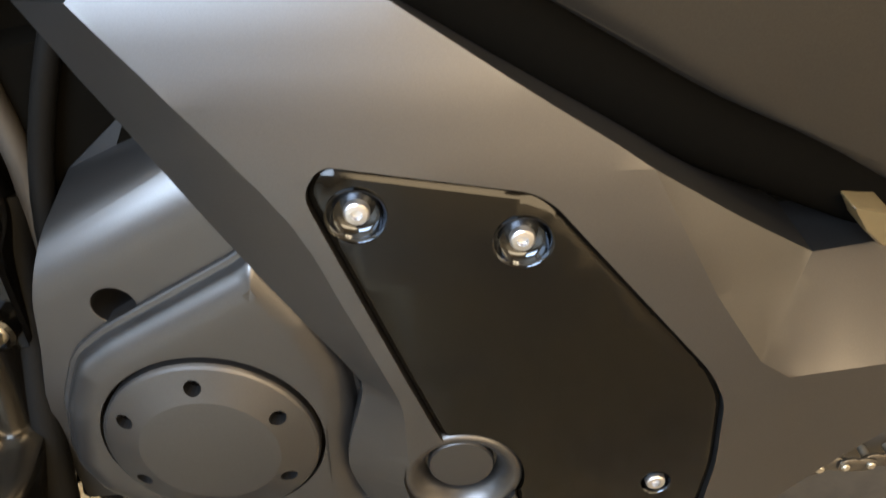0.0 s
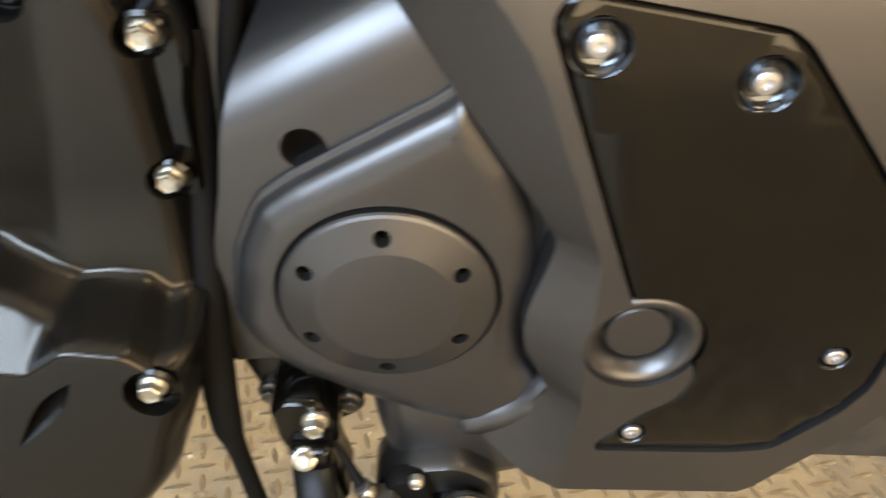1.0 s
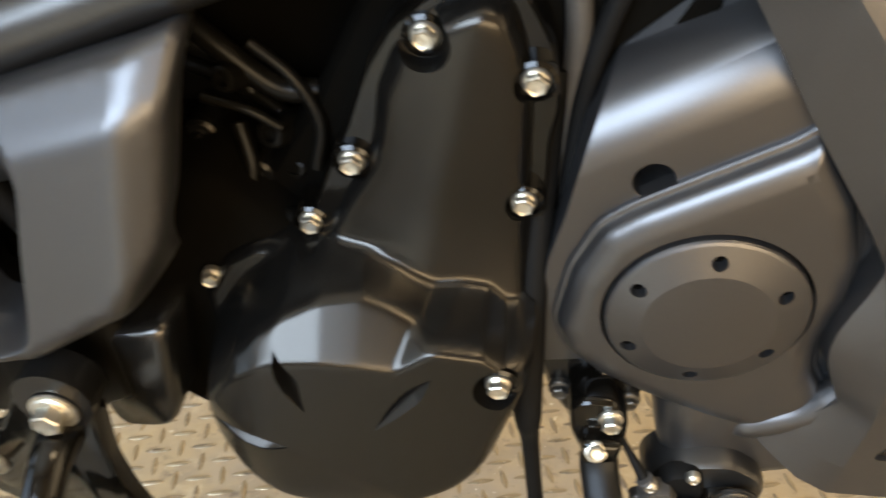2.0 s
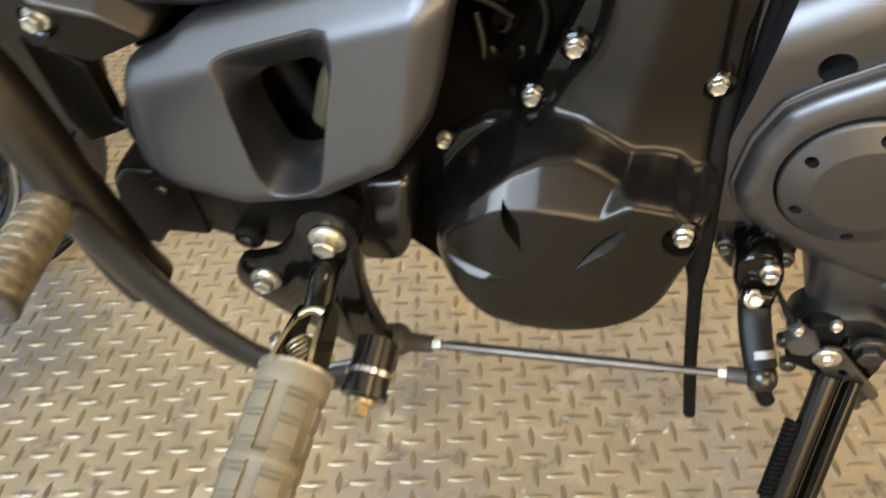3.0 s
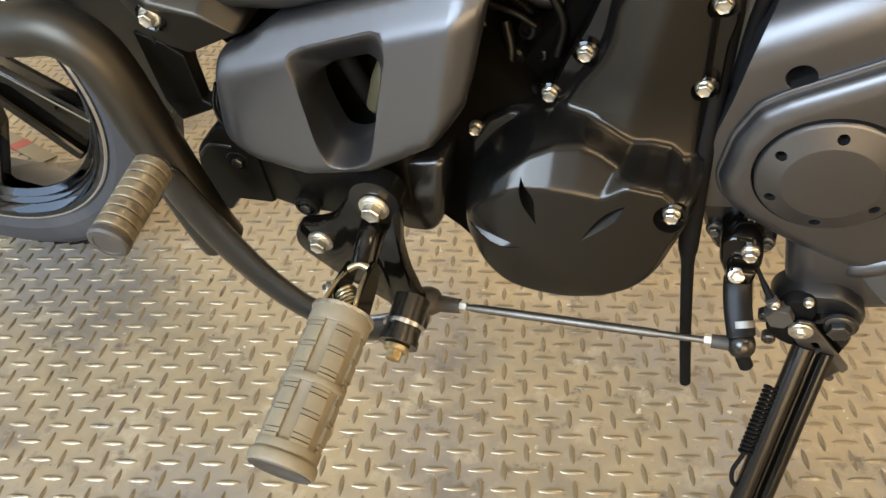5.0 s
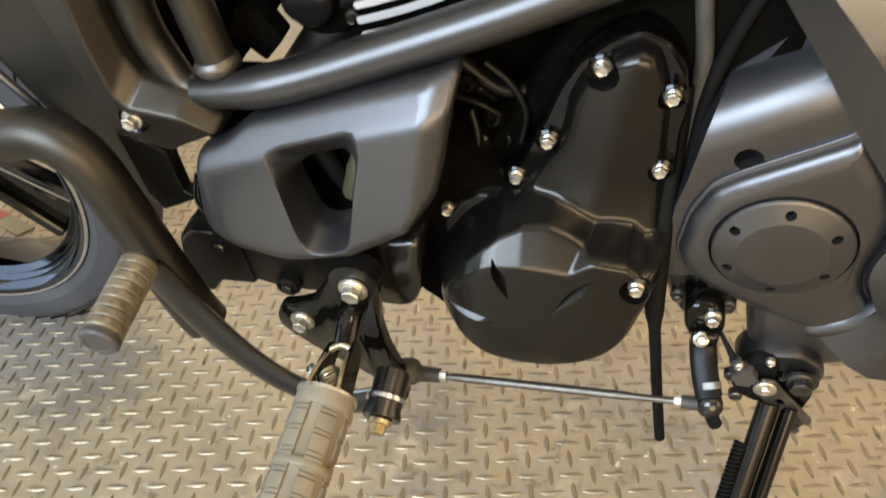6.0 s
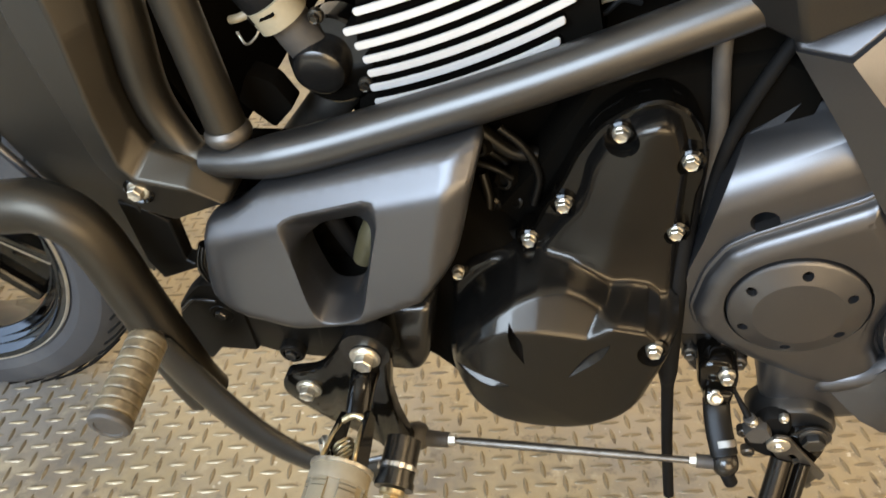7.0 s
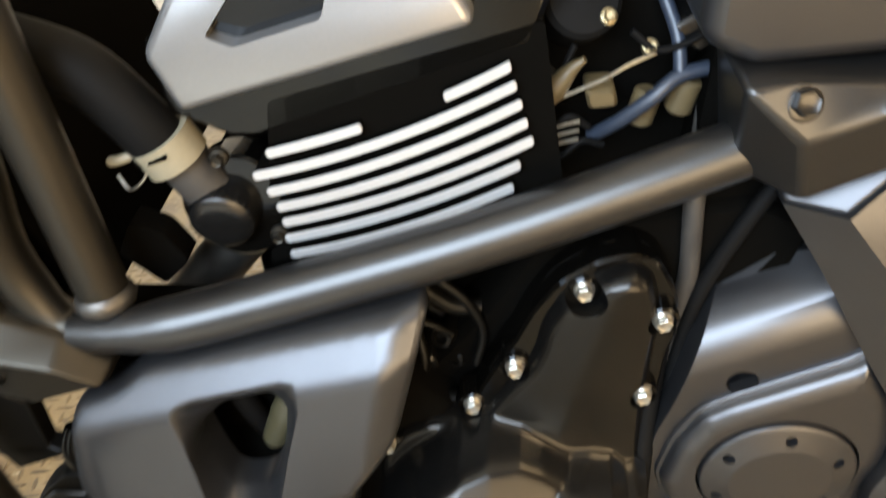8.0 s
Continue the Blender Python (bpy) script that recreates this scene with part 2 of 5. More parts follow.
def cut(ob, *cutters, sharp=32):
    """Takes the cutters' solids out of ob's mesh."""
    for bm in cutters:
        finish(bm)
        bmesh.ops.triangulate(bm, faces=bm.faces)
        me = bpy.data.meshes.new("cutter")
        bm.to_mesh(me)
        bm.free()
        c = new("cutter", me)
        c.parent = ob.parent
        was, most = volume(ob.data), volume(me)
        for solver, again in (("EXACT", False), ("EXACT", True), ("FAST", False)):
            md = ob.modifiers.new("cut", "BOOLEAN")
            md.operation, md.solver, md.object, md.use_self = "DIFFERENCE", solver, c, again
            bpy.context.view_layer.update()
            got = bpy.data.meshes.new_from_object(ob.evaluated_get(bpy.context.evaluated_depsgraph_get()))
            ob.modifiers.clear()
            left = volume(got) if len(got.polygons) > 5 else 0
            if was - 1.03 * most <= left <= was and left > 0.25 * was:
                ob.data = got
                break
        else:
            print("CUT FAILED", ob.name, was, most, left)
        bpy.data.objects.remove(c)
    bm = bmesh.new()
    bm.from_mesh(ob.data)
    bmesh.ops.dissolve_degenerate(bm, dist=1e-5, edges=bm.edges)
    finish(bm, sharp)
    bm.to_mesh(ob.data)
    bm.free()
    return ob


def bow(ob, fn, du=0.02, dw=0.01):
    """Slices the mesh finely and shifts it along v by fn(u, w)."""
    bm = bmesh.new()
    bm.from_mesh(ob.data)
    for axis, step in ((0, du), (2, dw)):
        lo, hi = min(v.co[axis] for v in bm.verts), max(v.co[axis] for v in bm.verts)
        for k in range(1, int((hi - lo) / step)):
            no = [0, 0, 0]
            no[axis] = 1
            co = [0, 0, 0]
            co[axis] = lo + k * step + 0.00013
            bmesh.ops.bisect_plane(bm, geom=bm.verts[:] + bm.edges[:] + bm.faces[:], plane_co=co, plane_no=no)
    bmesh.ops.triangulate(bm, faces=[f for f in bm.faces if len(f.verts) > 4])
    for v in bm.verts:
        v.co.y += fn(v.co.x, v.co.z)
    finish(bm, 34)
    bm.to_mesh(ob.data)
    bm.free()
    return ob


def box(centre, size, m=None, bm=None):
    bm = bm or bmesh.new()
    got = bmesh.ops.create_cube(bm, size=1.0)
    t = Matrix.Translation(centre) @ (m or Matrix.Identity(4)) @ Matrix.Diagonal((*size, 1))
    bmesh.ops.transform(bm, matrix=t, verts=got["verts"])
    return bm


def bolt(parent, at, axis=(0, -1, 0), hexr=0.0046, flange=0.0066, high=0.006, material=None, name="bolt", spin=0.3, dish=True, washer=0.0):
    """A flanged hexagon head."""
    bm = bmesh.new()
    base = 0.0
    if washer:
        lathe([(washer, 0), (washer, 0.0014), (flange, 0.0015)], at, axis, 24, bm)
        base = 0.0015
    lathe([(flange, base - 0.003), (flange, base + 0.0006), (flange * 0.92, base + 0.0014), (hexr, base + 0.002)], at, axis, 20, bm)
    lathe([(hexr, base + 0.001), (hexr, base + high - 0.0008), (hexr * 0.86, base + high), (hexr * 0.6, base + high - (0.0006 if dish else 0))], at, axis, 6, bm, spin)
    return part(name, bm, material or ZINC, parent, sharp=25)


# ---- the setting ----
def plate_floor():
    bm = bmesh.new()
    bmesh.ops.create_grid(bm, x_segments=2, y_segments=2, size=3.0)
    ob = part("floor", bm, PLATE)
    tagged(ob, "worn beige-grey steel tread plate floor with raised lugs", "floor", kind="structure")
    return ob


def slab(name, centre, size, material, label):
    ob = part(name, box(centre, size), material)
    return tagged(ob, label, name.split("_")[0], kind="structure")


floor = plate_floor()
slab("wall_north", (0, 3.05, 1.6), (6.2, 0.1, 3.2), WALL, "plain beige painted workshop wall")
slab("wall_south", (-0.025, -2.05, 1.6), (0.25, 0.1, 3.2), WALL, "plain beige painted wall between the window and the bay")
slab("wall_south_corner", (2.725, -2.05, 1.6), (0.55, 0.1, 3.2), WALL, "plain beige painted wall beside the lit bay")
slab("wall_bay_head", (1.275, -2.05, 2.235), (2.35, 0.1, 1.93), WALL, "plain beige wall above the lit bay")
slab("wall_bay_back", (1.275, -2.35, 0.70), (2.5, 0.1, 1.40), WALL, "plain beige wall of the lit bay")
slab("wall_lintel", (-1.225, -2.05, 2.85), (2.15, 0.1, 0.70), WALL, "plain beige wall above the large window")
slab("wall_sill", (-1.225, -2.05, 0.425), (2.15, 0.1, 0.85), WALL, "plain beige wall below the large window")
slab("wall_corner", (-2.65, -2.05, 1.6), (0.7, 0.1, 3.2), WALL, "plain beige workshop wall corner")
slab("ground", (-1.5, -5.0, -0.06), (9, 5.8, 0.1), WALL, "pale concrete yard outside")
slab("wall_west", (-3.05, 1.7, 1.6), (0.1, 2.6, 3.2), WALL, "plain beige painted workshop wall")
slab("wall_west_corner", (-3.05, -1.65, 1.6), (0.1, 0.7, 3.2), WALL, "plain beige wall beside the side doorway")
slab("wall_west_lintel", (-3.05, -0.45, 2.59), (0.1, 1.7, 1.22), WALL, "plain beige wall above the side doorway")
slab("wall_east", (3.05, 2.1, 1.6), (0.1, 1.8, 3.2), WALL, "plain beige painted workshop wall")
slab("wall_east_corner", (3.05, -1.3, 1.6), (0.1, 1.4, 3.2), WALL, "plain beige wall beside the lit doorway")
slab("wall_east_lintel", (3.05, 0.3, 2.59), (0.1, 1.8, 1.22), WALL, "plain beige wall above the lit doorway")
slab("ceiling", (0, 0.475, 3.25), (6.2, 5.15, 0.1), WALL, "plain pale workshop ceiling")

# ---- the motorcycle, leaning on its side stand ----
bike = new("motorcycle")
bike.matrix_world = pose(0, 0.615, 0, 13)
tagged(bike, "black and grey cruiser motorcycle leaning on its side stand", "motorcycle")


# sprocket cover with its round cap
def sprocket_cover():
    v0 = 0.022
    low = [(-0.024, 0.343), (-0.0262, 0.385), (-0.0235, 0.425), (-0.0165, 0.4555), (-0.0085, 0.503), (0.076, 0.549), (0.12, 0.53), (0.155, 0.40), (0.155, 0.30),
           (0.1406, 0.289), (0.1125, 0.292), (0.0765, 0.307), (0.0417, 0.3237), (0.0082, 0.347)]
    verts = [(u, v0, w) for u, w in low] + [(0.0054, 0.06, 0.5316), (0.0387, 0.062, 0.560), (0.075, 0.066, 0.562), (0.125, 0.066, 0.54)]
    solid = cage(verts, [list(range(14)), [4, 14, 15, 16, 5], [5, 16, 17, 6]], 0.13)
    ease(solid, [[verts[4], verts[5], verts[6]]], 0.020, 9)
    body = part("sprocket_cover", solid, GREY, bike, "satin dark grey engine sprocket cover", sharp=60)
    cut(body, lathe([(0.0105, -0.03), (0.0105, 0.025)], (0.0249, 0.03, 0.480), n=24), sharp=35)
    md = body.modifiers.new("bevel", "BEVEL")
    md.width, md.segments, md.limit_method, md.angle_limit = 0.004, 4, "ANGLE", radians(35)
    rim = [(-0.0155, 0.385), (-0.0095, 0.425), (0.003, 0.4536), (0.0195, 0.4665), (0.0876, 0.506), (0.0945, 0.5125), (0.1005, 0.504), (0.1175, 0.479), (0.130, 0.4435), (0.1322, 0.418),
           (0.1269, 0.3818), (0.1307, 0.3554), (0.1475, 0.3272), (0.139, 0.300), (0.1125, 0.298), (0.075, 0.312), (0.040, 0.329), (0.010, 0.347), (-0.008, 0.364)]
    plate = part("raised_rim", relief(rim, [(-0.004, 0.03), (-0.004, 0.0195), (-0.0032, 0.0185), (-0.0012, 0.018), (-0.0006, 0.0172), (0, 0.0142), (0.0010, 0.0122), (0.0026, 0.0106), (0.0050, 0.0090), (0.0080, 0.0078), (0.0110, 0.0070), (0.0140, 0.0066)], 0.006), GREY, body, "raised grey rim with a sharp ridge")
    c = (0.0608, 0.0, 0.4054)
    cut(plate, lathe([(0.0553, -0.012), (0.0553, 0.01)], c, n=64))
    cap = part("round_cap", lathe([(0.0532, -0.014), (0.0532, -0.0050), (0.0525, -0.0038), (0.0510, -0.0030), (0.0345, 0.0022), (0.033, 0.0024), (0.0, 0.0025)], c, n=64), GREY, body, "round satin grey cap with six recessed screw holes", sharp=12)
    for k in range(6):
        a = radians(90 + 60 * k)
        p = (c[0] - 0.0014 + 0.0425 * math.cos(a), 0.0, c[2] - 0.0008 + 0.0425 * math.sin(a))
        cut(cap, lathe([(0.0042, -0.009), (0.0042, 0.01)], p, n=16), sharp=9)
        part("screw", lathe([(0.0036, -0.01), (0.0036, -0.0055), (0.002, -0.005), (0.002, -0.0075)], p, n=12), DARK, cap)
    part("cap_groove", lathe([(0.057, -0.013), (0.057, -0.010)], c, n=48), DARK, body)
    return body


sprocket = sprocket_cover()


# swing-arm pivot frame cover with the gloss insert
def bulge(w):
    """How far the cover's face lies in or out at the height w."""
    return float(np.interp(w, (0.26, 0.32, 0.39, 0.46, 0.53, 0.56, 0.59, 0.62, 0.66), (-0.012, -0.0135, -0.013, -0.011, -0.007, -0.004, 0.001, 0.009, 0.024)))


def frame_cover():
    left = [(0.0190, 0.032, 0.6190), (0.055, 0.018, 0.570), (0.088, 0.010, 0.520), (0.115, 0.004, 0.482), (0.133, 0.002, 0.455), (0.138, 0.001, 0.4405), (0.128, 0.000, 0.401),
            (0.1305, 0.000, 0.3765), (0.1445, 0.000, 0.345), (0.130, 0.004, 0.322), (0.108, 0.008, 0.314), (0.105, 0.010, 0.303), (0.1188, 0.002, 0.292), (0.137, -0.006, 0.2776), (0.1556, -0.011, 0.2705)]
    left = [(u, v - bulge(w), w) for u, v, w in left]
    crease = [(0.0480, 0, 0.6240), (0.083, 0, 0.585), (0.118, 0, 0.540), (0.135, 0, 0.500), (0.150, 0, 0.462), (0.157, 0, 0.440), (0.158, 0, 0.405), (0.158, 0, 0.378), (0.160, 0, 0.345)]
    rest = [(0.2601, 0, 0.2693), (0.2686, 0, 0.275), (0.2804, 0, 0.2915), (0.3216, 0, 0.340), (0.3677, 0, 0.383), (0.420, 0, 0.425),
            (0.460, 0, 0.4530), (0.3340, 0, 0.4500), (0.318, 0, 0.462), (0.292, 0, 0.500), (0.2585, 0, 0.5595), (0.2446, 0, 0.569), (0.2017, 0, 0.596), (0.150, 0, 0.629), (0.085, 0, 0.661)]
    gus = [(0.347, 0.030, 0.496), (0.46, 0.040, 0.496)]
    left = [tuple(p) for p in spline(left[:9], 3)] + left[9:]
    crease = [tuple(p) for p in spline(crease, 3)]
    verts = left + crease + rest + gus
    K = len(crease)
    L, C, R = 0, len(left), len(left) + len(crease)
    faces = [[L + i, L + i + 1, C + i + 1, C + i] for i in range(K - 1)]
    faces.append([L + K - 1 + i for i in range(7)] + [C + K - 1])
    faces.append([C + i for i in range(K)] + [L + K + 5] + [R + i for i in range(15)])
    g = R + 15
    faces += [[R + 10, R + 9, g], [R + 9, R + 8, g], [R + 8, R + 7, R + 6, g + 1, g]]
    body = part("frame_cover", cage(verts, faces, 0.09), GREY, bike, "satin grey cover over the swing-arm pivot of the frame")
    ins = [(0.1235, 0.5525), (0.131, 0.5645), (0.2124, 0.551), (0.2217, 0.545), (0.296, 0.4580), (0.3055, 0.4393), (0.3085, 0.396), (0.306, 0.362), (0.2962, 0.3425), (0.268, 0.311),
           (0.2465, 0.3085), (0.171, 0.3095), (0.1715, 0.318), (0.189, 0.340), (0.206, 0.352), (0.2135, 0.371), (0.2065, 0.390), (0.1845, 0.402), (0.174, 0.420)]
    cut(body, relief(ins, [(0, 0.06), (0, -0.03)], 0.007), lathe([(0.0286, -0.03), (0.0286, 0.03)], (0.184, 0.0, 0.391), n=48))
    bow(body, lambda u, w: bulge(w) + 0.12 * max(0.0, u - 0.305))
    md = body.modifiers.new("bevel", "BEVEL")
    md.width, md.segments, md.limit_method, md.angle_limit = 0.0035, 3, "ANGLE", radians(24)
    part("lower_lip", tube([(0.098, 0.0190, 0.2980), (0.106, 0.0160, 0.3030), (0.119, 0.0140, 0.3105), (0.134, 0.0125, 0.3205), (0.146, 0.0110, 0.3350), (0.152, 0.0120, 0.3500)], [0.0085, 0.0110, 0.0112, 0.0112, 0.0110, 0.0080], n=20), GREY, body, "rounded lower lip of the frame cover")
    part("recess_floor", relief(ins, [(-0.004, 0.04), (-0.004, 0.022)], 0.007), DARK, body)
    pan = part("insert_panel", relief(ins, [(0.0008, 0.026), (0.0008, 0.0036), (0.0042, 0.0014)], 0.007), GLOSS, body, "gloss black insert panel held by screws")
    for (u, w), r in (((0.1435, 0.5420), 0.0125), ((0.2095, 0.5280), 0.0125)):
        cut(pan, lathe([(r * 0.93, -0.02), (r, 0.02)], (u, 0.0061, w), n=32))
    for u, w in ((0.281, 0.383), (0.190, 0.3240)):
        cut(pan, lathe([(0.0078, -0.005), (0.0078, 0.02)], (u, 0.006, w), n=24))
    cut(pan, lathe([(0.0309, -0.04), (0.0309, 0.04)], (0.184, 0.0, 0.391), n=48))
    bow(pan, lambda u, w: bulge(w))
    for u, w, r, d in ((0.1435, 0.5420, 0.0054, 0.0058), (0.2095, 0.5280, 0.0054, 0.0058), (0.281, 0.383, 0.0050, 0.004), (0.190, 0.3240, 0.0050, 0.004)):
        k = 1.0 if r > 0.0052 else 0.62
        part("screw_cup", lathe([(0.0126 * k, -0.007), (0.0126 * k, 0.0002), (0.0119 * k, -0.0001), (0.0112 * k, -0.0016), (0.0098 * k, -0.0038), (0.0080 * k, -0.0050), (0.0, -0.0052)], (u, 0.0012 + bulge(w), w), n=40), RIM, pan, "polished bowl around the screw", sharp=50)
        screw(pan, (u, d + bulge(w), w), r)
    c = (0.184, -0.0132, 0.391)
    part("boss", lathe([(0.0304, -0.03), (0.0304, -0.0058), (0.0300, -0.0042), (0.0290, -0.0030), (0.0275, -0.0024), (0.0260, -0.0025), (0.0242, -0.0034), (0.0220, -0.0055), (0.0202, -0.0080), (0.0188, -0.0105), (0.0182, -0.0150), (0, -0.0150)], c, n=56), GREY, body, "round grey boss around a plug", sharp=75)
    part("plug", lathe([(0.0166, -0.016), (0.0166, -0.0108), (0.0158, -0.0098), (0, -0.0095)], c, n=40), PLASTIC, body, "round matte grey-brown plug")
    return body


def screw(parent, at, r):
    """A dome-headed screw with a socket."""
    ob = part("screw", lathe([(r, -0.003), (r, 0.0016), (r * 0.94, 0.0026), (r * 0.80, 0.0032), (r * 0.45, 0.0034), (r * 0.38, 0.0014), (0, 0.0012)], at, n=24), SCREW, parent, sharp=30)
    return ob


frame_plate = frame_cover()

# dark swing-arm root and lower bracket behind the covers
part("swing_arm", relief([(0.16, 0.19), (0.16, 0.40), (0.34, 0.47), (0.60, 0.47), (0.90, 0.40), (0.90, 0.20), (0.60, 0.16), (0.30, 0.175)], [(0, 0.13), (0, 0.088), (0.004, 0.082), (0.012, 0.080)], 0.02), PEG_END, bike, "matte brown-black swing arm")
chain = new("drive_chain")
chain.parent = bike
tagged(chain, "dusty steel drive chain along the swing arm")
for k in range(22):
    a = Vector((0.262 + 0.0159 * k, 0.060, 0.289 + 0.0013 * k))
    o = [(-0.0035, -0.0062), (-0.0120, -0.0038), (-0.0120, 0.0038), (-0.0035, 0.0062), (0.0, 0.0046), (0.0035, 0.0062), (0.0120, 0.0038), (0.0120, -0.0038), (0.0035, -0.0062), (0.0, -0.0046)]
    y = 0.0 if k % 2 else 0.0022
    part("link", relief([(a.x + p, a.z + q) for p, q in o], [(0, a.y + y), (0, a.y + y - 0.0016), (0.0005, a.y + y - 0.002)], 0.002, n=2), STEEL, chain)
    part("roller_pin", lathe([(0.0028, -0.012), (0.0028, 0.0030), (0.0022, 0.0036)], (a.x + 0.008, a.y, a.z + 0.0006), n=10), ZINC, chain)
low_br = part("lower_bracket", relief([(0.047, 0.345), (0.050, 0.305), (0.0555, 0.273), (0.067, 0.250), (0.086, 0.241), (0.121, 0.246), (0.16, 0.258), (0.17, 0.30), (0.13, 0.33), (0.10, 0.35)], [(0, 0.06), (0, 0.022), (0.002, 0.017), (0.007, 0.012), (0.016, 0.009)], 0.012), PLASTIC, bike, "matte black lower frame bracket")

# side panel below the seat
sp = part("side_panel", cage([(0.12, 0.050, 0.650), (0.1726, 0.047, 0.6186), (0.2317, 0.045, 0.585), (0.2993, 0.045, 0.547), (0.3691, 0.047, 0.515), (0.47, 0.05, 0.475), (0.50, 0.045, 0.56), (0.42, 0.03, 0.66), (0.28, 0.02, 0.74), (0.10, 0.03, 0.76)],
          [[0, 1, 2, 3, 4, 5, 6, 7, 8, 9]], 0.10), TUBE, bike, "matte dark side panel below the seat", bevel=0.018, segs=7, sharp=70)
# added strip: the shaded gap between frame cover and side panel, as near-black colour
part("gap_shade_strip", tube([(0.08, 0.040, 0.688), (0.15, 0.030, 0.640), (0.2017, 0.030, 0.607), (0.2446, 0.032, 0.581), (0.29, 0.037, 0.554), (0.34, 0.047, 0.529), (0.385, 0.058, 0.506)], 0.0155, step=4, n=20), DARK, bike, "near-black strip standing in for the shaded gap below the side panel")
# near-black filler behind the gap, its shade put into the colour
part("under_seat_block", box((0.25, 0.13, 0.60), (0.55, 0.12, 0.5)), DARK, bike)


# alternator cover, lower round and upper chain side
def within(u, w, pts):
    """How far each place lies inside the outline; below nought outside it."""
    d, odd = np.full(u.shape, 9.0), np.zeros(u.shape, bool)
    for (x0, y0), (x1, y1) in zip(pts, pts[1:] + pts[:1]):
        ex, ey = x1 - x0, y1 - y0
        t = np.clip(((u - x0) * ex + (w - y0) * ey) / max(ex * ex + ey * ey, 1e-12), 0, 1)
        d = np.minimum(d, np.hypot(u - x0 - t * ex, w - y0 - t * ey))
        if abs(ey) > 1e-12:
            odd ^= ((y0 > w) != (y1 > w)) & (u < x0 + (w - y0) / ey * ex)
    return np.where(odd, d, -d)


def over(a, b, k):
    """The higher of two surfaces, filleted over k where they meet."""
    h = np.clip(0.5 + 0.5 * (a - b) / k, 0, 1)
    return b + (a - b) * h + k * h * (1 - h)


def smooth(h, times):
    for _ in range(times):
        p = np.pad(h, 1, mode="edge")
        h = (p[:-2, 1:-1] + p[2:, 1:-1] + p[1:-1, :-2] + p[1:-1, 2:] + 2 * h) / 6
    return h


def casting(outline, height, step, back):
    """A solid with the outline in (u, w) whose face stands out by height(u, w)."""
    us = np.arange(min(p[0] for p in outline) - 0.004, max(p[0] for p in outline) + 0.004, step)
    ws = np.arange(min(p[1] for p in outline) - 0.004, max(p[1] for p in outline) + 0.004, step)
    u, w = np.meshgrid(us, ws)
    h = height(u, w)
    bm = bmesh.new()
    grid = [[bm.verts.new((u[j, i], -h[j, i], w[j, i])) for i in range(len(us))] for j in range(len(ws))]
    for j in range(len(ws) - 1):
        for i in range(len(us) - 1):
            bm.faces.new((grid[j][i], grid[j][i + 1], grid[j + 1][i + 1], grid[j + 1][i]))
    edge = [r for r in bm.edges if len(r.link_faces) == 1]
    got = bmesh.ops.extrude_edge_only(bm, edges=edge)["geom"]
    for v in got:
        if isinstance(v, bmesh.types.BMVert):
            v.co.y = back + 0.02
    bmesh.ops.holes_fill(bm, edges=[r for r in bm.edges if len(r.link_faces) == 1], sides=0)
    bmesh.ops.triangulate(bm, faces=[f for f in bm.faces if len(f.verts) > 4])
    return bm


def trim(ob, prism):
    """Keeps only what lies within the prism."""
    finish(prism)
    bmesh.ops.triangulate(prism, faces=prism.faces)
    me = bpy.data.meshes.new("cutter")
    prism.to_mesh(me)
    prism.free()
    c = new("cutter", me)
    c.parent = ob.parent
    md = ob.modifiers.new("trim", "BOOLEAN")
    md.operation, md.solver, md.object = "INTERSECT", "EXACT", c
    bpy.context.view_layer.update()
    ob.data = bpy.data.meshes.new_from_object(ob.evaluated_get(bpy.context.evaluated_depsgraph_get()))
    ob.modifiers.clear()
    bpy.data.objects.remove(c)
    bm = bmesh.new()
    bm.from_mesh(ob.data)
    finish(bm, 40)
    bm.to_mesh(ob.data)
    bm.free()
    return ob


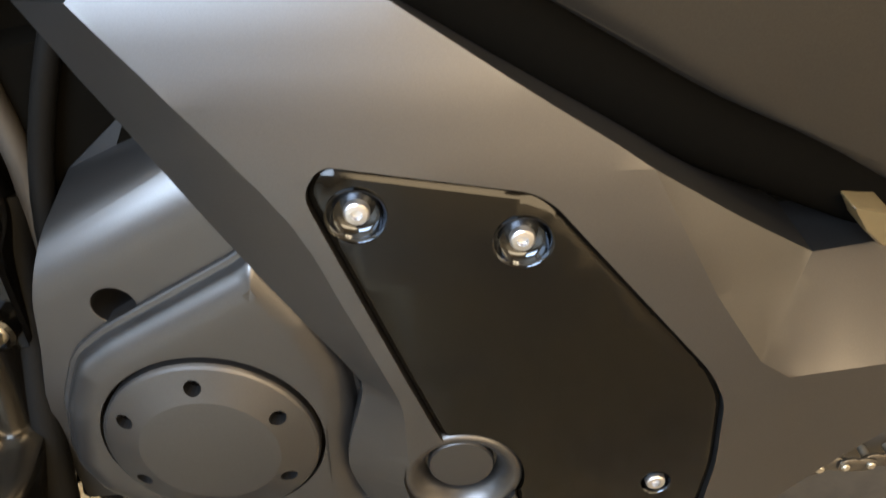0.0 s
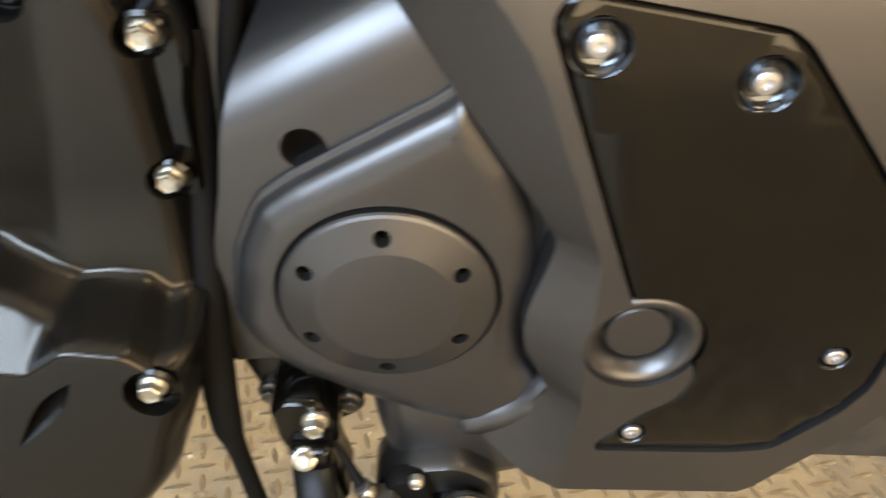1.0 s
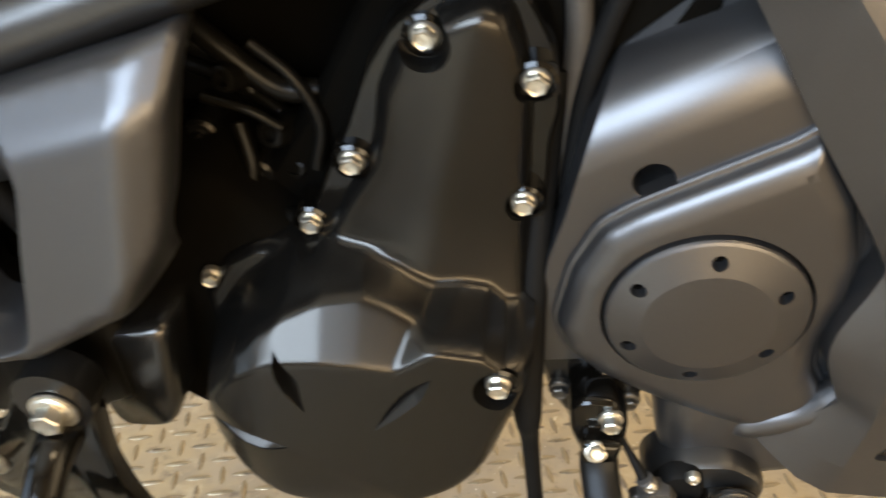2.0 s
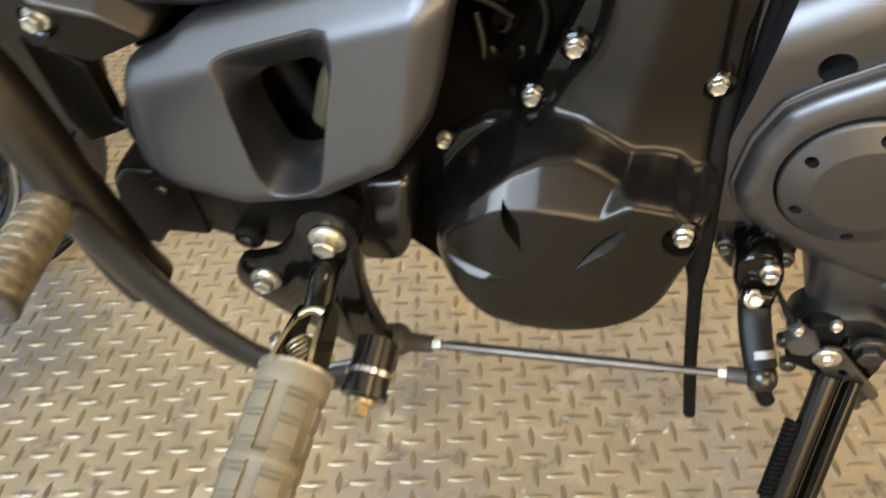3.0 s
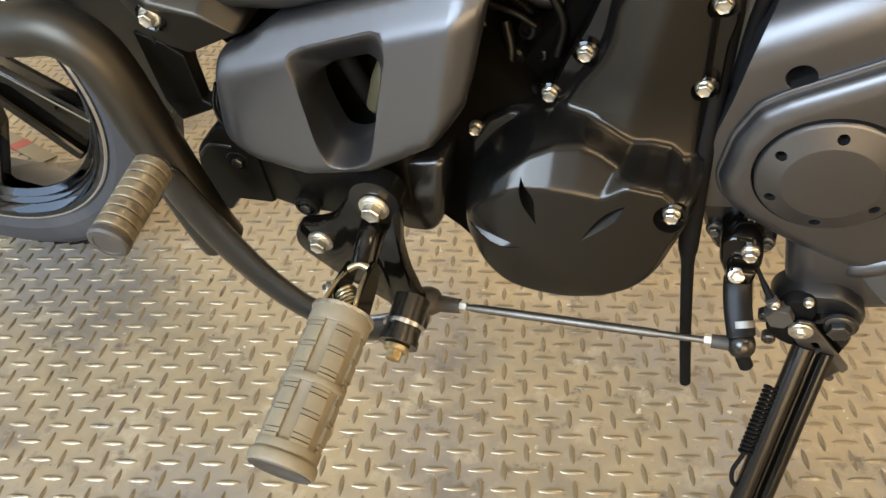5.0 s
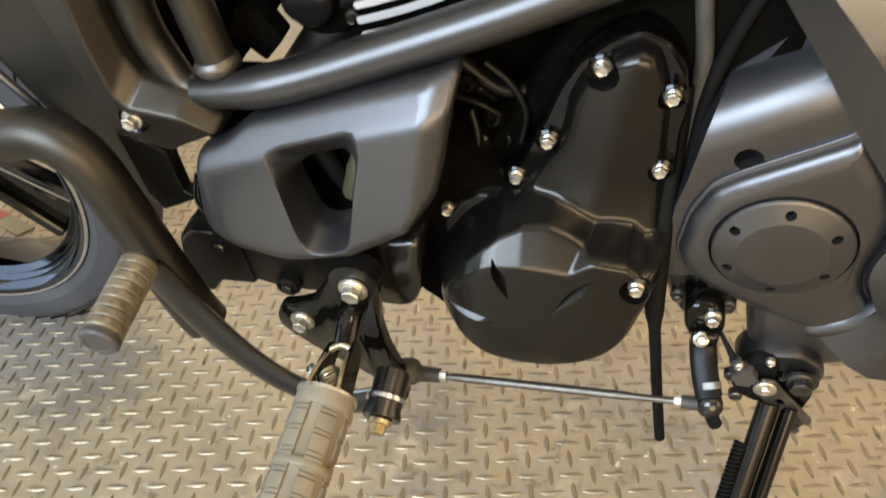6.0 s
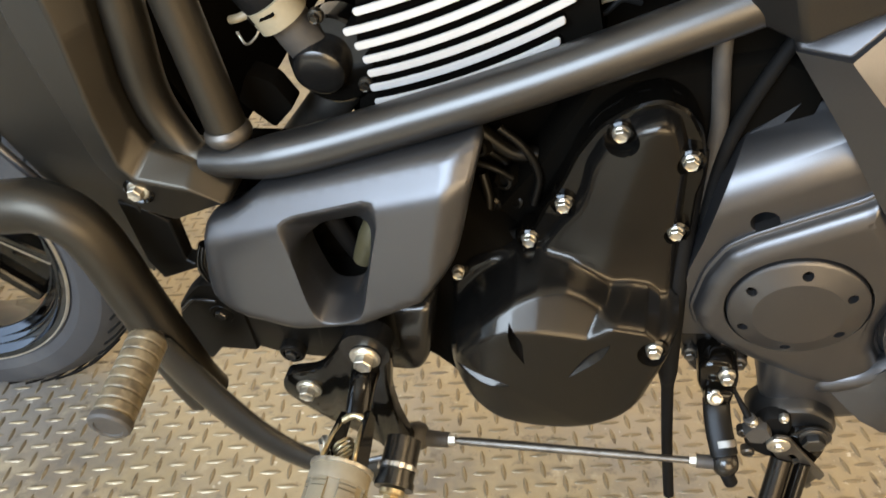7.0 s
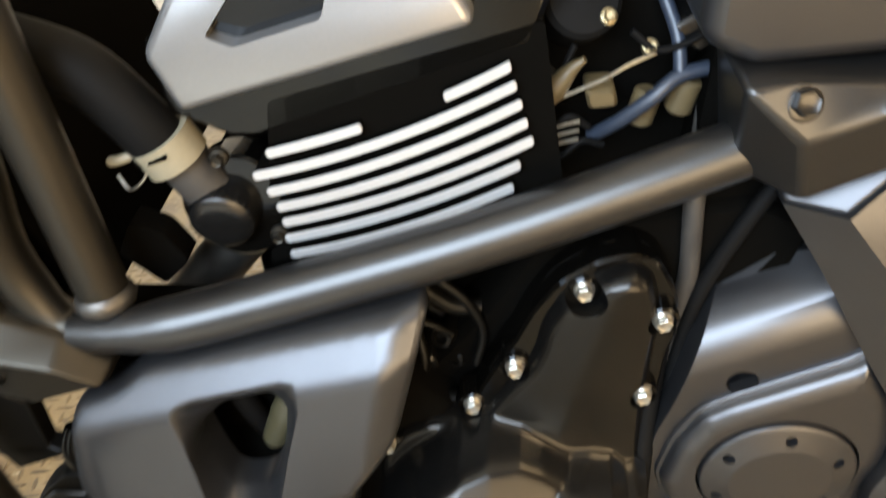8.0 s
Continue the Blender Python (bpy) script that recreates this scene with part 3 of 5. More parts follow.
def alternator():
    up = [(-0.158, 0.425), (-0.150, 0.452), (-0.138, 0.480), (-0.128, 0.500), (-0.117, 0.530), (-0.102, 0.555), (-0.080, 0.573), (-0.058, 0.580), (-0.040, 0.571), (-0.026, 0.545), (-0.022, 0.515), (-0.026, 0.495), (-0.026, 0.40), (-0.05, 0.37), (-0.13, 0.37)]
    flange = part("upper_cover", relief(up, [(0, 0.12), (0, 0.034), (0.002, 0.0318)], 0.008), GLOSS, bike, "gloss black flange of the engine side cover")
    hump = [(-0.1131, 0.5257), (-0.1033, 0.5472), (-0.0900, 0.5610), (-0.0745, 0.5705), (-0.0584, 0.5755), (-0.0445, 0.5690), (-0.0375, 0.5500), (-0.0330, 0.5250), (-0.0325, 0.4867), (-0.0310, 0.4500), (-0.0300, 0.4100),
            (-0.0300, 0.3700), (-0.0828, 0.3600), (-0.1300, 0.3850), (-0.1560, 0.4185), (-0.1480, 0.4400), (-0.1350, 0.4640), (-0.1215, 0.4850), (-0.1166, 0.5009)]
    dome = [(-0.2235, 0.345), (-0.2230, 0.324), (-0.2085, 0.2965), (-0.180, 0.2765), (-0.153, 0.2675), (-0.122, 0.2665), (-0.0925, 0.278), (-0.0655, 0.2925), (-0.0495, 0.313), (-0.0420, 0.338), (-0.0340, 0.360), (-0.0290, 0.390),
            (-0.029, 0.425), (-0.09, 0.445), (-0.165, 0.450), (-0.195, 0.428), (-0.2160, 0.395)]
    trough = [(-0.226, 0.345), (-0.2225, 0.391), (-0.206, 0.416), (-0.188, 0.4275), (-0.168, 0.431), (-0.148, 0.430), (-0.10, 0.44), (-0.05, 0.40), (-0.10, 0.30), (-0.20, 0.30)]
    outline = dome[:12] + [(-0.0285, 0.45), (-0.0290, 0.53), (-0.036, 0.565), (-0.050, 0.578), (-0.070, 0.5775), (-0.0905, 0.566), (-0.1065, 0.5505), (-0.117, 0.527), (-0.120, 0.50), (-0.137, 0.467), (-0.145, 0.440), (-0.150, 0.430), (-0.168, 0.431), (-0.188, 0.4275), (-0.206, 0.416), (-0.2225, 0.391)]

    def height(u, w):
        face = np.minimum(0.0405 - 0.10 * (w - 0.388) - 0.08 * (u + 0.134), 0.0475 + 0.02 * (w - 0.30)) - 9.0 * np.maximum(0, -0.168 - u) ** 2 - 4.0 * np.maximum(0, 0.30 - w) ** 2
        d = within(u, w, [tuple(p) for p in round_poly(dome, 0.03, 8)])
        face = face - 0.018 * np.clip(1 - d / 0.014, 0, 1.6) ** 2.3
        fold = np.interp(u, (-0.222, -0.212, -0.197, -0.187, -0.175, -0.1636, -0.141, -0.120, -0.101, -0.085), (0.335, 0.358, 0.378, 0.3895, 0.3975, 0.402, 0.4020, 0.3992, 0.3955, 0.391))
        crest = np.interp(u, (-0.2215, -0.205, -0.190, -0.175, -0.161, -0.143, -0.120, -0.105, -0.082, -0.06), (0.358, 0.381, 0.398, 0.4115, 0.4200, 0.4255, 0.4260, 0.4205, 0.4085, 0.395))
        top = face - 0.85 * np.clip(w - fold, 0, np.maximum(0, crest - fold)) - 4.0 * np.maximum(0, w - crest)
        shelf = np.interp(u, (-0.101, -0.081, -0.055, -0.045, -0.036, -0.03), (0.4120, 0.4090, 0.4040, 0.3950, 0.372, 0.345))
        left = (0.013 * (u + 0.101) - 0.020 * (w - 0.396)) / 0.02385
        block = face - 4.5 * np.maximum(0, w - shelf) - 1.7 * np.maximum(0, -left)
        top = np.maximum(top, block)
        deep = -0.019 - 0.008 * np.clip(1 - within(u, w, trough) / 0.006, 0, 2) ** 2
        ridge = -0.0640 - 0.20 * (0.565 - w)
        side = u - ridge
        rise = -0.0155 - np.where(side < 0, 0.20 * np.maximum(0, -side - 0.004), 0.11 * np.maximum(0, side - 0.004))
        rise = rise + 0.010 * np.clip((0.465 - w) / 0.06, 0, 1) ** 2
        rise = rise - 0.018 * np.clip(1 - within(u, w, hump) / 0.010, 0, 1.5) ** 2.2
        return smooth(over(np.maximum(top, deep), smooth(rise, 8), 0.010), 2)

    cov = part("alternator_cover", casting(outline, height, 0.0016, 0.05), COVER, bike, "glossy black cast alternator cover with slash marks")
    trim(cov, relief(outline, [(0, 0.05), (0, -0.10)], 0.012, n=6))
    for u, v, w, r in ((-0.1275, 0.012, 0.4815, 0.0125), (-0.0365, 0.010, 0.4630, 0.0115), (-0.0340, 0.010, 0.5325, 0.0120), (-0.0862, 0.0120, 0.5525, 0.0140)):
        cut(cov, lathe([(r * 0.9, -0.0190), (r, 0.004), (r * 1.12, 0.012)], (u, v, w), n=36), sharp=40)
    cut(cov, lathe([(0.0135, -0.004), (0.0145, 0.006), (0.017, 0.012)], (-0.0465, -0.0310, 0.3815), n=36), sharp=40)
    cut(cov, slash((-0.1640, -0.0290, 0.4080), (-0.1490, -0.0460, 0.3620), 0.0050, 0.0052), slash((-0.0825, -0.0340, 0.3905), (-0.1150, -0.0430, 0.3510), 0.0055), slash((-0.1640, -0.0475, 0.3390), (-0.2150, -0.0262, 0.3440), 0.0055, 0.0066),
        slash((-0.1010, -0.0480, 0.3270), (-0.0600, -0.0430, 0.3270), 0.0032), sharp=40)
    for p in ((-0.126, 0.028, 0.482), (-0.154, 0.032, 0.438), (-0.038, 0.025, 0.462), (-0.035, 0.025, 0.532), (-0.0859, 0.0300, 0.5513)):
        part("bolt_boss", lathe([(0.0105, -0.02), (0.0105, 0.0), (0.0085, 0.0015), (0.0085, -0.002)], p, n=24), GLOSS, flange)
        bolt(flange, (p[0], p[1] + 0.001, p[2]), hexr=0.0056, flange=0.0068, high=0.0065)
    part("bolt_boss", lathe([(0.0105, -0.02), (0.0105, 0.0), (0.0085, 0.0015), (0.0085, -0.002)], (-0.0475, -0.0300, 0.3835), n=24), GLOSS, cov)
    bolt(cov, (-0.0475, -0.0310, 0.3835), hexr=0.0056, flange=0.0068, high=0.0065)
    bolt(flange, (-0.215, 0.022, 0.403), hexr=0.005, flange=0.006)
    bolt(flange, (-0.023, 0.104, 0.551), hexr=0.005, flange=0.0062)
    return flange


def slash(a, b, wide, arch=0.0018):
    """A pointed leaf-shaped groove cutter between two places on the cover."""
    a, b = Vector(a), Vector(b)
    d = Vector((b.x - a.x, b.z - a.z)).normalized()
    n = Vector((-d.y, 0, d.x))
    bm = bmesh.new()
    rows = []
    for t, k in ((0.0, 0.0), (0.15, 0.55), (0.32, 0.95), (0.5, 1.0), (0.7, 0.72), (0.87, 0.34), (1.0, 0.0)):
        p = a.lerp(b, t) + Vector((0, -arch * math.sin(math.pi * t), 0))
        rows.append([p + n * (wide * k + 0.0001) + Vector((0, -0.03, 0)), p + n * (wide * k + 0.0001), p + Vector((0, 0.0002 + 1.45 * wide * k, 0)) - n * wide * k * 0.5, p - n * (wide * k + 0.0001), p - n * (wide * k + 0.0001) + Vector((0, -0.03, 0))])
    rows = [[bm.verts.new(p) for p in r] for r in rows]
    for r, q in zip(rows, rows[1:]):
        for i in range(5):
            bm.faces.new((r[i], r[(i + 1) % 5], q[(i + 1) % 5], q[i]))
    bm.faces.new(rows[0])
    bm.faces.new(rows[-1])
    return bm


upper_cover = alternator()

# crankcase and engine body behind, the interior's shade put into their near-black colour
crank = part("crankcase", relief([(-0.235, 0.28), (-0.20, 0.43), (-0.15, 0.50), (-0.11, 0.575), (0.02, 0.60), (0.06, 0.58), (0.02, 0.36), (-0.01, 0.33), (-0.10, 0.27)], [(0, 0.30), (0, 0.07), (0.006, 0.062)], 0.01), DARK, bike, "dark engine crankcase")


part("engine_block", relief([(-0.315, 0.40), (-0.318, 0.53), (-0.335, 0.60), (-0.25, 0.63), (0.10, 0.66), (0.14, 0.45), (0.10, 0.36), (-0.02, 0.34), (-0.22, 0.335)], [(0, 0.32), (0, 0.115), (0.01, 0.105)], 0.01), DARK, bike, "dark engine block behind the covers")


for line, r in ((((-0.24, 0.10, 0.50), (-0.20, 0.095, 0.485), (-0.165, 0.085, 0.462)), 0.005), (((-0.255, 0.10, 0.46), (-0.225, 0.09, 0.448), (-0.19, 0.085, 0.452), (-0.16, 0.07, 0.47)), 0.004),
                (((-0.225, 0.085, 0.52), (-0.20, 0.085, 0.505), (-0.19, 0.08, 0.49)), 0.006), (((-0.235, 0.06, 0.43), (-0.215, 0.055, 0.42), (-0.19, 0.05, 0.425), (-0.165, 0.045, 0.43)), 0.006),
                (((-0.225, 0.075, 0.545), (-0.196, 0.070, 0.520), (-0.172, 0.070, 0.500), (-0.150, 0.072, 0.497)), 0.007), (((-0.215, 0.050, 0.405), (-0.198, 0.048, 0.430), (-0.190, 0.055, 0.455), (-0.196, 0.065, 0.480)), 0.0045),
                (((-0.180, 0.062, 0.530), (-0.160, 0.060, 0.512), (-0.148, 0.058, 0.486), (-0.152, 0.052, 0.460)), 0.0035), (((-0.21, 0.058, 0.50), (-0.186, 0.056, 0.494), (-0.170, 0.058, 0.482)), 0.003)):
    part("engine_pipe", tube(line, r, n=12), PIPE, bike, "thin glossy black engine pipe")
for at, r in (((-0.178, 0.060, 0.476), 0.009), ((-0.168, 0.062, 0.452), 0.007), ((-0.196, 0.056, 0.512), 0.008)):
    part("hose_union", lathe([(r, -0.03), (r, -0.004), (r * 0.86, 0.0), (r * 0.55, 0.0008), (r * 0.5, -0.004), (0, -0.004)], at, (-0.3, -0.9, 0.3), 20), PIPE, bike, "small round glossy black hose union")
for p in ((-0.222, 0.07, 0.468), (-0.205, 0.075, 0.452), (-0.213, 0.06, 0.385), (-0.19, 0.06, 0.448)):
    part("crankcase_boss", lathe([(0.010, -0.05), (0.010, 0.0), (0.008, 0.002)], p, n=20), BLACK, crank)
    bolt(crank, (p[0], p[1] - 0.001, p[2]), hexr=0.0040, flange=0.0055, material=RUBBER)
block = part("gearbox_end", relief([(-0.028, 0.345), (0.040, 0.352), (0.043, 0.290), (0.028, 0.283), (-0.004, 0.283), (-0.014, 0.302)], [(0, 0.12), (0, 0.032), (0.004, 0.027)], 0.006), BLACK, bike, "black gearbox end with bolts")
for q in ((-0.010, 0.024, 0.315), (0.018, 0.024, 0.339), (0.035, 0.026, 0.304)):
    bolt(block, q, hexr=0.005, flange=0.007, material=STEEL)


# plastic frame side cover with a keyhole opening
def soft(x, r):
    """Zero below nought, x above it, eased over r."""
    return 0.0 if x < -r else x if x > r else (x + r) ** 2 / (4 * r)


def side_cover():
    out = [(-0.4045, 0.4954), (-0.4085, 0.4795), (-0.4155, 0.4416), (-0.4150, 0.4100), (-0.4050, 0.3990), (-0.3840, 0.3920), (-0.3540, 0.3845), (-0.3230, 0.3865), (-0.2815, 0.3985), (-0.2514, 0.4130), (-0.2300, 0.4290), (-0.2114, 0.4524), (-0.1980, 0.4928), (-0.1864, 0.5456), (-0.1805, 0.5690),
           (-0.1850, 0.5730), (-0.2164, 0.5640), (-0.2863, 0.5425), (-0.3570, 0.5208), (-0.3784, 0.5060)]
    mouth = [(-0.3388, 0.5045), (-0.3265, 0.5120), (-0.2660, 0.5310), (-0.2571, 0.5298), (-0.2558, 0.5156), (-0.2658, 0.4788), (-0.2738, 0.4420), (-0.2795, 0.4222), (-0.3030, 0.4124), (-0.3190, 0.4142), (-0.3250, 0.4330), (-0.3320, 0.4780)]
    hole = [(-0.3297, 0.4759), (-0.3164, 0.4838), (-0.2773, 0.4949), (-0.2710, 0.4903), (-0.2739, 0.4660), (-0.2822, 0.4369), (-0.2894, 0.4240), (-0.3030, 0.4190), (-0.3150, 0.4215), (-0.3230, 0.4370), (-0.3302, 0.4593)]
    mouth = [tuple(p) for p in round_poly(mouth, 0.012, 5)]
    hole = [tuple(p) for p in round_poly(hole, 0.010, 4)]
    body = part("frame_side_cover", relief(out, [(0.004, 0.035), (0, 0.014), (0.0, 0.006), (0.0010, 0.0028), (0.0026, 0.0008), (0.005, 0.0)], 0.009), PLASTIC, bike, "matte dark grey plastic frame side cover with a tapered opening")

    def lie(u, w):
        fold = 0.4865 + 0.300 * (u + 0.395)
        v = -0.041 - 0.16 * soft(fold - w, 0.010) + 0.86 * soft(w - fold, 0.006)
        v += 0.7 * soft(u - (-0.207 + 0.19 * (w - 0.53)), 0.006) + 0.6 * soft(-0.402 - u, 0.010)
        hem = float(np.interp(u, (-0.415, -0.384, -0.340, -0.2815, -0.230, -0.205), (0.406, 0.392, 0.3855, 0.3985, 0.429, 0.460)))
        return v + 0.034 * max(0.0, min(1.4, 1 - (w - hem) / 0.024)) ** 2.2

    bow(body, lie, 0.0045, 0.0045)
    cut(body, relief(mouth, [(0, 0.10), (0, -0.10)], 0), sharp=45)
    mid = Vector((-0.300, 0.462))
    rim, low = ring_of(mouth, mid), ring_of(hole, mid)
    bm = bmesh.new()
    rows = []
    for t in (-0.06, 0.0, 0.05, 0.12, 0.2, 0.35, 0.6, 0.85, 0.95, 1.0, 1.04, 1.05):
        deep = 0.0003 if t < 0 else 0.027 * min(1.0, soft(t - 0.09, 0.15)) / 0.91
        row = []
        for p, q in zip(rim, low):
            c = p.lerp(q, min(t, 1.0))
            row.append(bm.verts.new((c.x, lie(p.x, p.y) + deep + (0.020 if t > 1.045 else 0.005 if t > 1.0 else 0), c.y)))
        rows.append(row)
    for r, q in zip(rows, rows[1:]):
        for k in range(len(r)):
            bm.faces.new((r[k], r[(k + 1) % len(r)], q[(k + 1) % len(r)], q[k]))
    part("recess", bm, PLASTIC, body, "smooth sloping wall of the opening", sharp=80)
    # added near-black sheet that stands in for the shaded inside of the opening
    part("shade_backing", relief([(-0.36, 0.37), (-0.36, 0.50), (-0.23, 0.53), (-0.24, 0.37)], [(0, 0.060), (0, 0.040)], 0.004), DARK, body)
    return body


side = side_cover()
# tube in the opening, near-black with the shade in its colour
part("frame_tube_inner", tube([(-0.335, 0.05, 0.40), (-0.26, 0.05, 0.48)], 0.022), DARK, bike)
part("hose_in_cover", tube([(-0.335, 0.022, 0.50), (-0.318, 0.016, 0.468), (-0.307, 0.018, 0.435), (-0.300, 0.024, 0.41)], 0.008, n=14), RUBBER, bike, "black rubber hose inside the cover opening")
part("rubber_bung", tube([(-0.270, 0.004, 0.487), (-0.279, 0.000, 0.462), (-0.292, 0.000, 0.432)], [0.009, 0.0115, 0.009], cap=0.003), YELLOW, bike, "yellowed rubber bung inside the cover opening")
part("cover_lug", relief([(-0.289, 0.385), (-0.293, 0.3166), (-0.2869, 0.2975), (-0.2535, 0.2985), (-0.2431, 0.3196), (-0.2317, 0.395)], [(0, 0.03), (0, -0.006), (0.002, -0.011), (0.006, -0.014)], 0.014), BLACK, bike, "rounded black lug below the side cover", sharp=60)

# main frame tube and its neighbours
main = part("frame_tube", tube([(-0.400, -0.004, 0.537), (-0.372, -0.006, 0.5400), (-0.340, -0.003, 0.5445), (-0.285, 0.004, 0.5575), (-0.16, 0.018, 0.596), (-0.06, 0.032, 0.631), (0.02, 0.046, 0.660)], [0.0120, 0.0135, 0.0172, 0.0178, 0.0174, 0.0174, 0.0174], n=28), TUBE, bike, "satin black diagonal frame tube")
part("down_tube", tube([(-0.422, 0.012, 0.76), (-0.4290, 0.012, 0.690), (-0.4320, 0.010, 0.644), (-0.4360, 0.010, 0.594), (-0.4280, 0.008, 0.560), (-0.4100, 0.002, 0.5370), (-0.385, -0.002, 0.5370)], [0.0165, 0.0165, 0.0165, 0.0160, 0.0150, 0.0125, 0.0115], n=24), SATIN, bike, "satin black front down tube")
part("down_tube", tube([(-0.400, 0.016, 0.76), (-0.3950, 0.014, 0.700), (-0.3895, 0.012, 0.644), (-0.3815, 0.008, 0.573), (-0.3780, 0.006, 0.550)], 0.0158, n=24), SATIN, bike, "satin black front down tube")
part("weld", lathe([(0.0160, -0.004), (0.0182, -0.001), (0.0188, 0.003), (0.0170, 0.007)], (-0.3795, 0.006, 0.5600), (0.12, -0.1, -1)), STEEL, main, "bare metallic weld bead")

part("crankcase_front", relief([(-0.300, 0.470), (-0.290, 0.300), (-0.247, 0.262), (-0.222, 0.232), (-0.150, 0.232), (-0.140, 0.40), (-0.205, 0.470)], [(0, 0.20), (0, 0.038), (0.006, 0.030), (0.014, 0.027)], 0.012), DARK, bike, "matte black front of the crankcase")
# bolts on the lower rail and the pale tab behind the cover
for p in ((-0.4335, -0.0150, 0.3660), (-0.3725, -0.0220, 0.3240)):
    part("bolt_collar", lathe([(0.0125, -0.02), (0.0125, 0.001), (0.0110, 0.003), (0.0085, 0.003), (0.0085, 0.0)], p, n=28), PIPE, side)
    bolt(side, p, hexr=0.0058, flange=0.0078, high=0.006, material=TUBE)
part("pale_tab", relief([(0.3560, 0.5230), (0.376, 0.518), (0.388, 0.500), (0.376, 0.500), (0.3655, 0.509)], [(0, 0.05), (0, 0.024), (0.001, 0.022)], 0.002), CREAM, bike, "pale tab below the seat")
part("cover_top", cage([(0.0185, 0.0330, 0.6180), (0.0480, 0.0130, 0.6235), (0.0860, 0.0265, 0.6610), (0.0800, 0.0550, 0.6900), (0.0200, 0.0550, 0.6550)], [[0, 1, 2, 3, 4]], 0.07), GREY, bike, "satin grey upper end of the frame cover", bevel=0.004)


# cylinder with machined fin edges, head cover above; shade between fins is in the near-black
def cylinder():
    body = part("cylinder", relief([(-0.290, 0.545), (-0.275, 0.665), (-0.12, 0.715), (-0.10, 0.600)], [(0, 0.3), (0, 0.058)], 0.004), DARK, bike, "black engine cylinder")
    rows = [(-0.2788, 0.6338, -0.2204, 0.6528), (-0.2889, 0.6177, -0.1332, 0.6811), (-0.282, 0.6062, -0.1296, 0.6698), (-0.2777, 0.5948, -0.1259, 0.6581), (-0.2758, 0.5831, -0.122, 0.6464), (-0.2757, 0.5704, -0.1286, 0.6299),
            (-0.2739, 0.5575, -0.1318, 0.6139), (-0.271, 0.546, -0.15, 0.592), (-0.1733, 0.6726, -0.1368, 0.6923)]
    for a, b, c, d in rows:
        k = 10
        bow = 0.085 * (c - a) * (1 if c - a > 0.1 else 0.3)
        line = [Vector((a + (c - a) * i / k, b + (d - b) * i / k - bow * 4 * (i / k) * (1 - i / k) * 0.5)) for i in range(k + 1)]
        half = 0.0030
        o = [p + Vector((-0.3, 1)).normalized() * half for p in line] + [p - Vector((-0.3, 1)).normalized() * half for p in reversed(line)]
        fin = part("fin", relief(o, [(0.0004, 0.075), (0.0004, 0.0515)], 0.0024, n=3), DARK, body)
        part("machined_edge", relief(o, [(0, 0.0518), (0, 0.0506), (0.0004, 0.0500)], 0.0024, n=3), ALU, fin, "bright machined fin edge")
    part("head", relief([(-0.335, 0.655), (-0.30, 0.64), (-0.285, 0.640), (-0.14, 0.695), (-0.125, 0.700), (-0.115, 0.735), (-0.30, 0.735), (-0.34, 0.70)], [(0, 0.3), (0, 0.062), (0.004, 0.058)], 0.004), GLOSS, bike, "gloss black cylinder head")
    hc = part("head_cover", cage([(-0.336, 0.044, 0.698), (-0.320, 0.040, 0.6655), (-0.155, 0.040, 0.719), (-0.165, 0.044, 0.735), (-0.19, 0.05, 0.765), (-0.25, 0.055, 0.765), (-0.315, 0.055, 0.735)],
              [[0, 1, 2, 3, 4, 5, 6]], 0.2), SILVER, bike, "silver cylinder head cover with a slot", bevel=0.006, segs=4)
    cut(hc, relief([(-0.300, 0.7085), (-0.285, 0.7035), (-0.236, 0.7195), (-0.232, 0.735), (-0.28, 0.735)], [(0, 0.09), (0, 0.0)], 0.003))
    return body


cyl = cylinder()

# coolant outlet, hose and clamp
hose = part("coolant_hose", tube([(-0.46, 0.07, 0.70), (-0.413, 0.06, 0.696), (-0.377, 0.055, 0.684), (-0.353, 0.055, 0.655), (-0.34, 0.058, 0.628)], 0.0185), RUBBER, bike, "black rubber coolant hose")
clamp = part("hose_clamp", lathe([(0.0192, -0.0095), (0.0204, -0.0095), (0.0204, 0.0095), (0.0192, 0.0095)], (-0.3395, 0.057, 0.6345), (0.42, 0.1, -0.9), 44), WHITE, hose, "pale spring band clamp on the hose")
part("clamp_slot", relief([(-0.3451, 0.6335), (-0.3440, 0.6365), (-0.3330, 0.6410), (-0.3326, 0.6382)], [(0, 0.0395), (0, 0.0362)], 0.001), DARK, clamp)
part("clamp_slot", relief([(-0.3562, 0.6350), (-0.3535, 0.6365), (-0.3505, 0.6290), (-0.3530, 0.6285)], [(0, 0.0440), (0, 0.0405)], 0.001), DARK, clamp)
part("clamp_ear", tube([(-0.3725, 0.046, 0.6300), (-0.365, 0.044, 0.6325), (-0.3565, 0.046, 0.6350)], 0.0032, n=12, cap=0.001), WHITE, clamp)
part("clamp_wire", tube([(-0.372, 0.05, 0.618), (-0.365, 0.046, 0.610), (-0.356, 0.046, 0.616), (-0.352, 0.048, 0.622)], 0.0010, n=8), ZINC, clamp)
part("water_neck", tube([(-0.334, 0.060, 0.625), (-0.325, 0.062, 0.606), (-0.316, 0.066, 0.590)], [0.0165, 0.0165, 0.018]), PEG_END, bike, "dark brown rubber coolant neck")
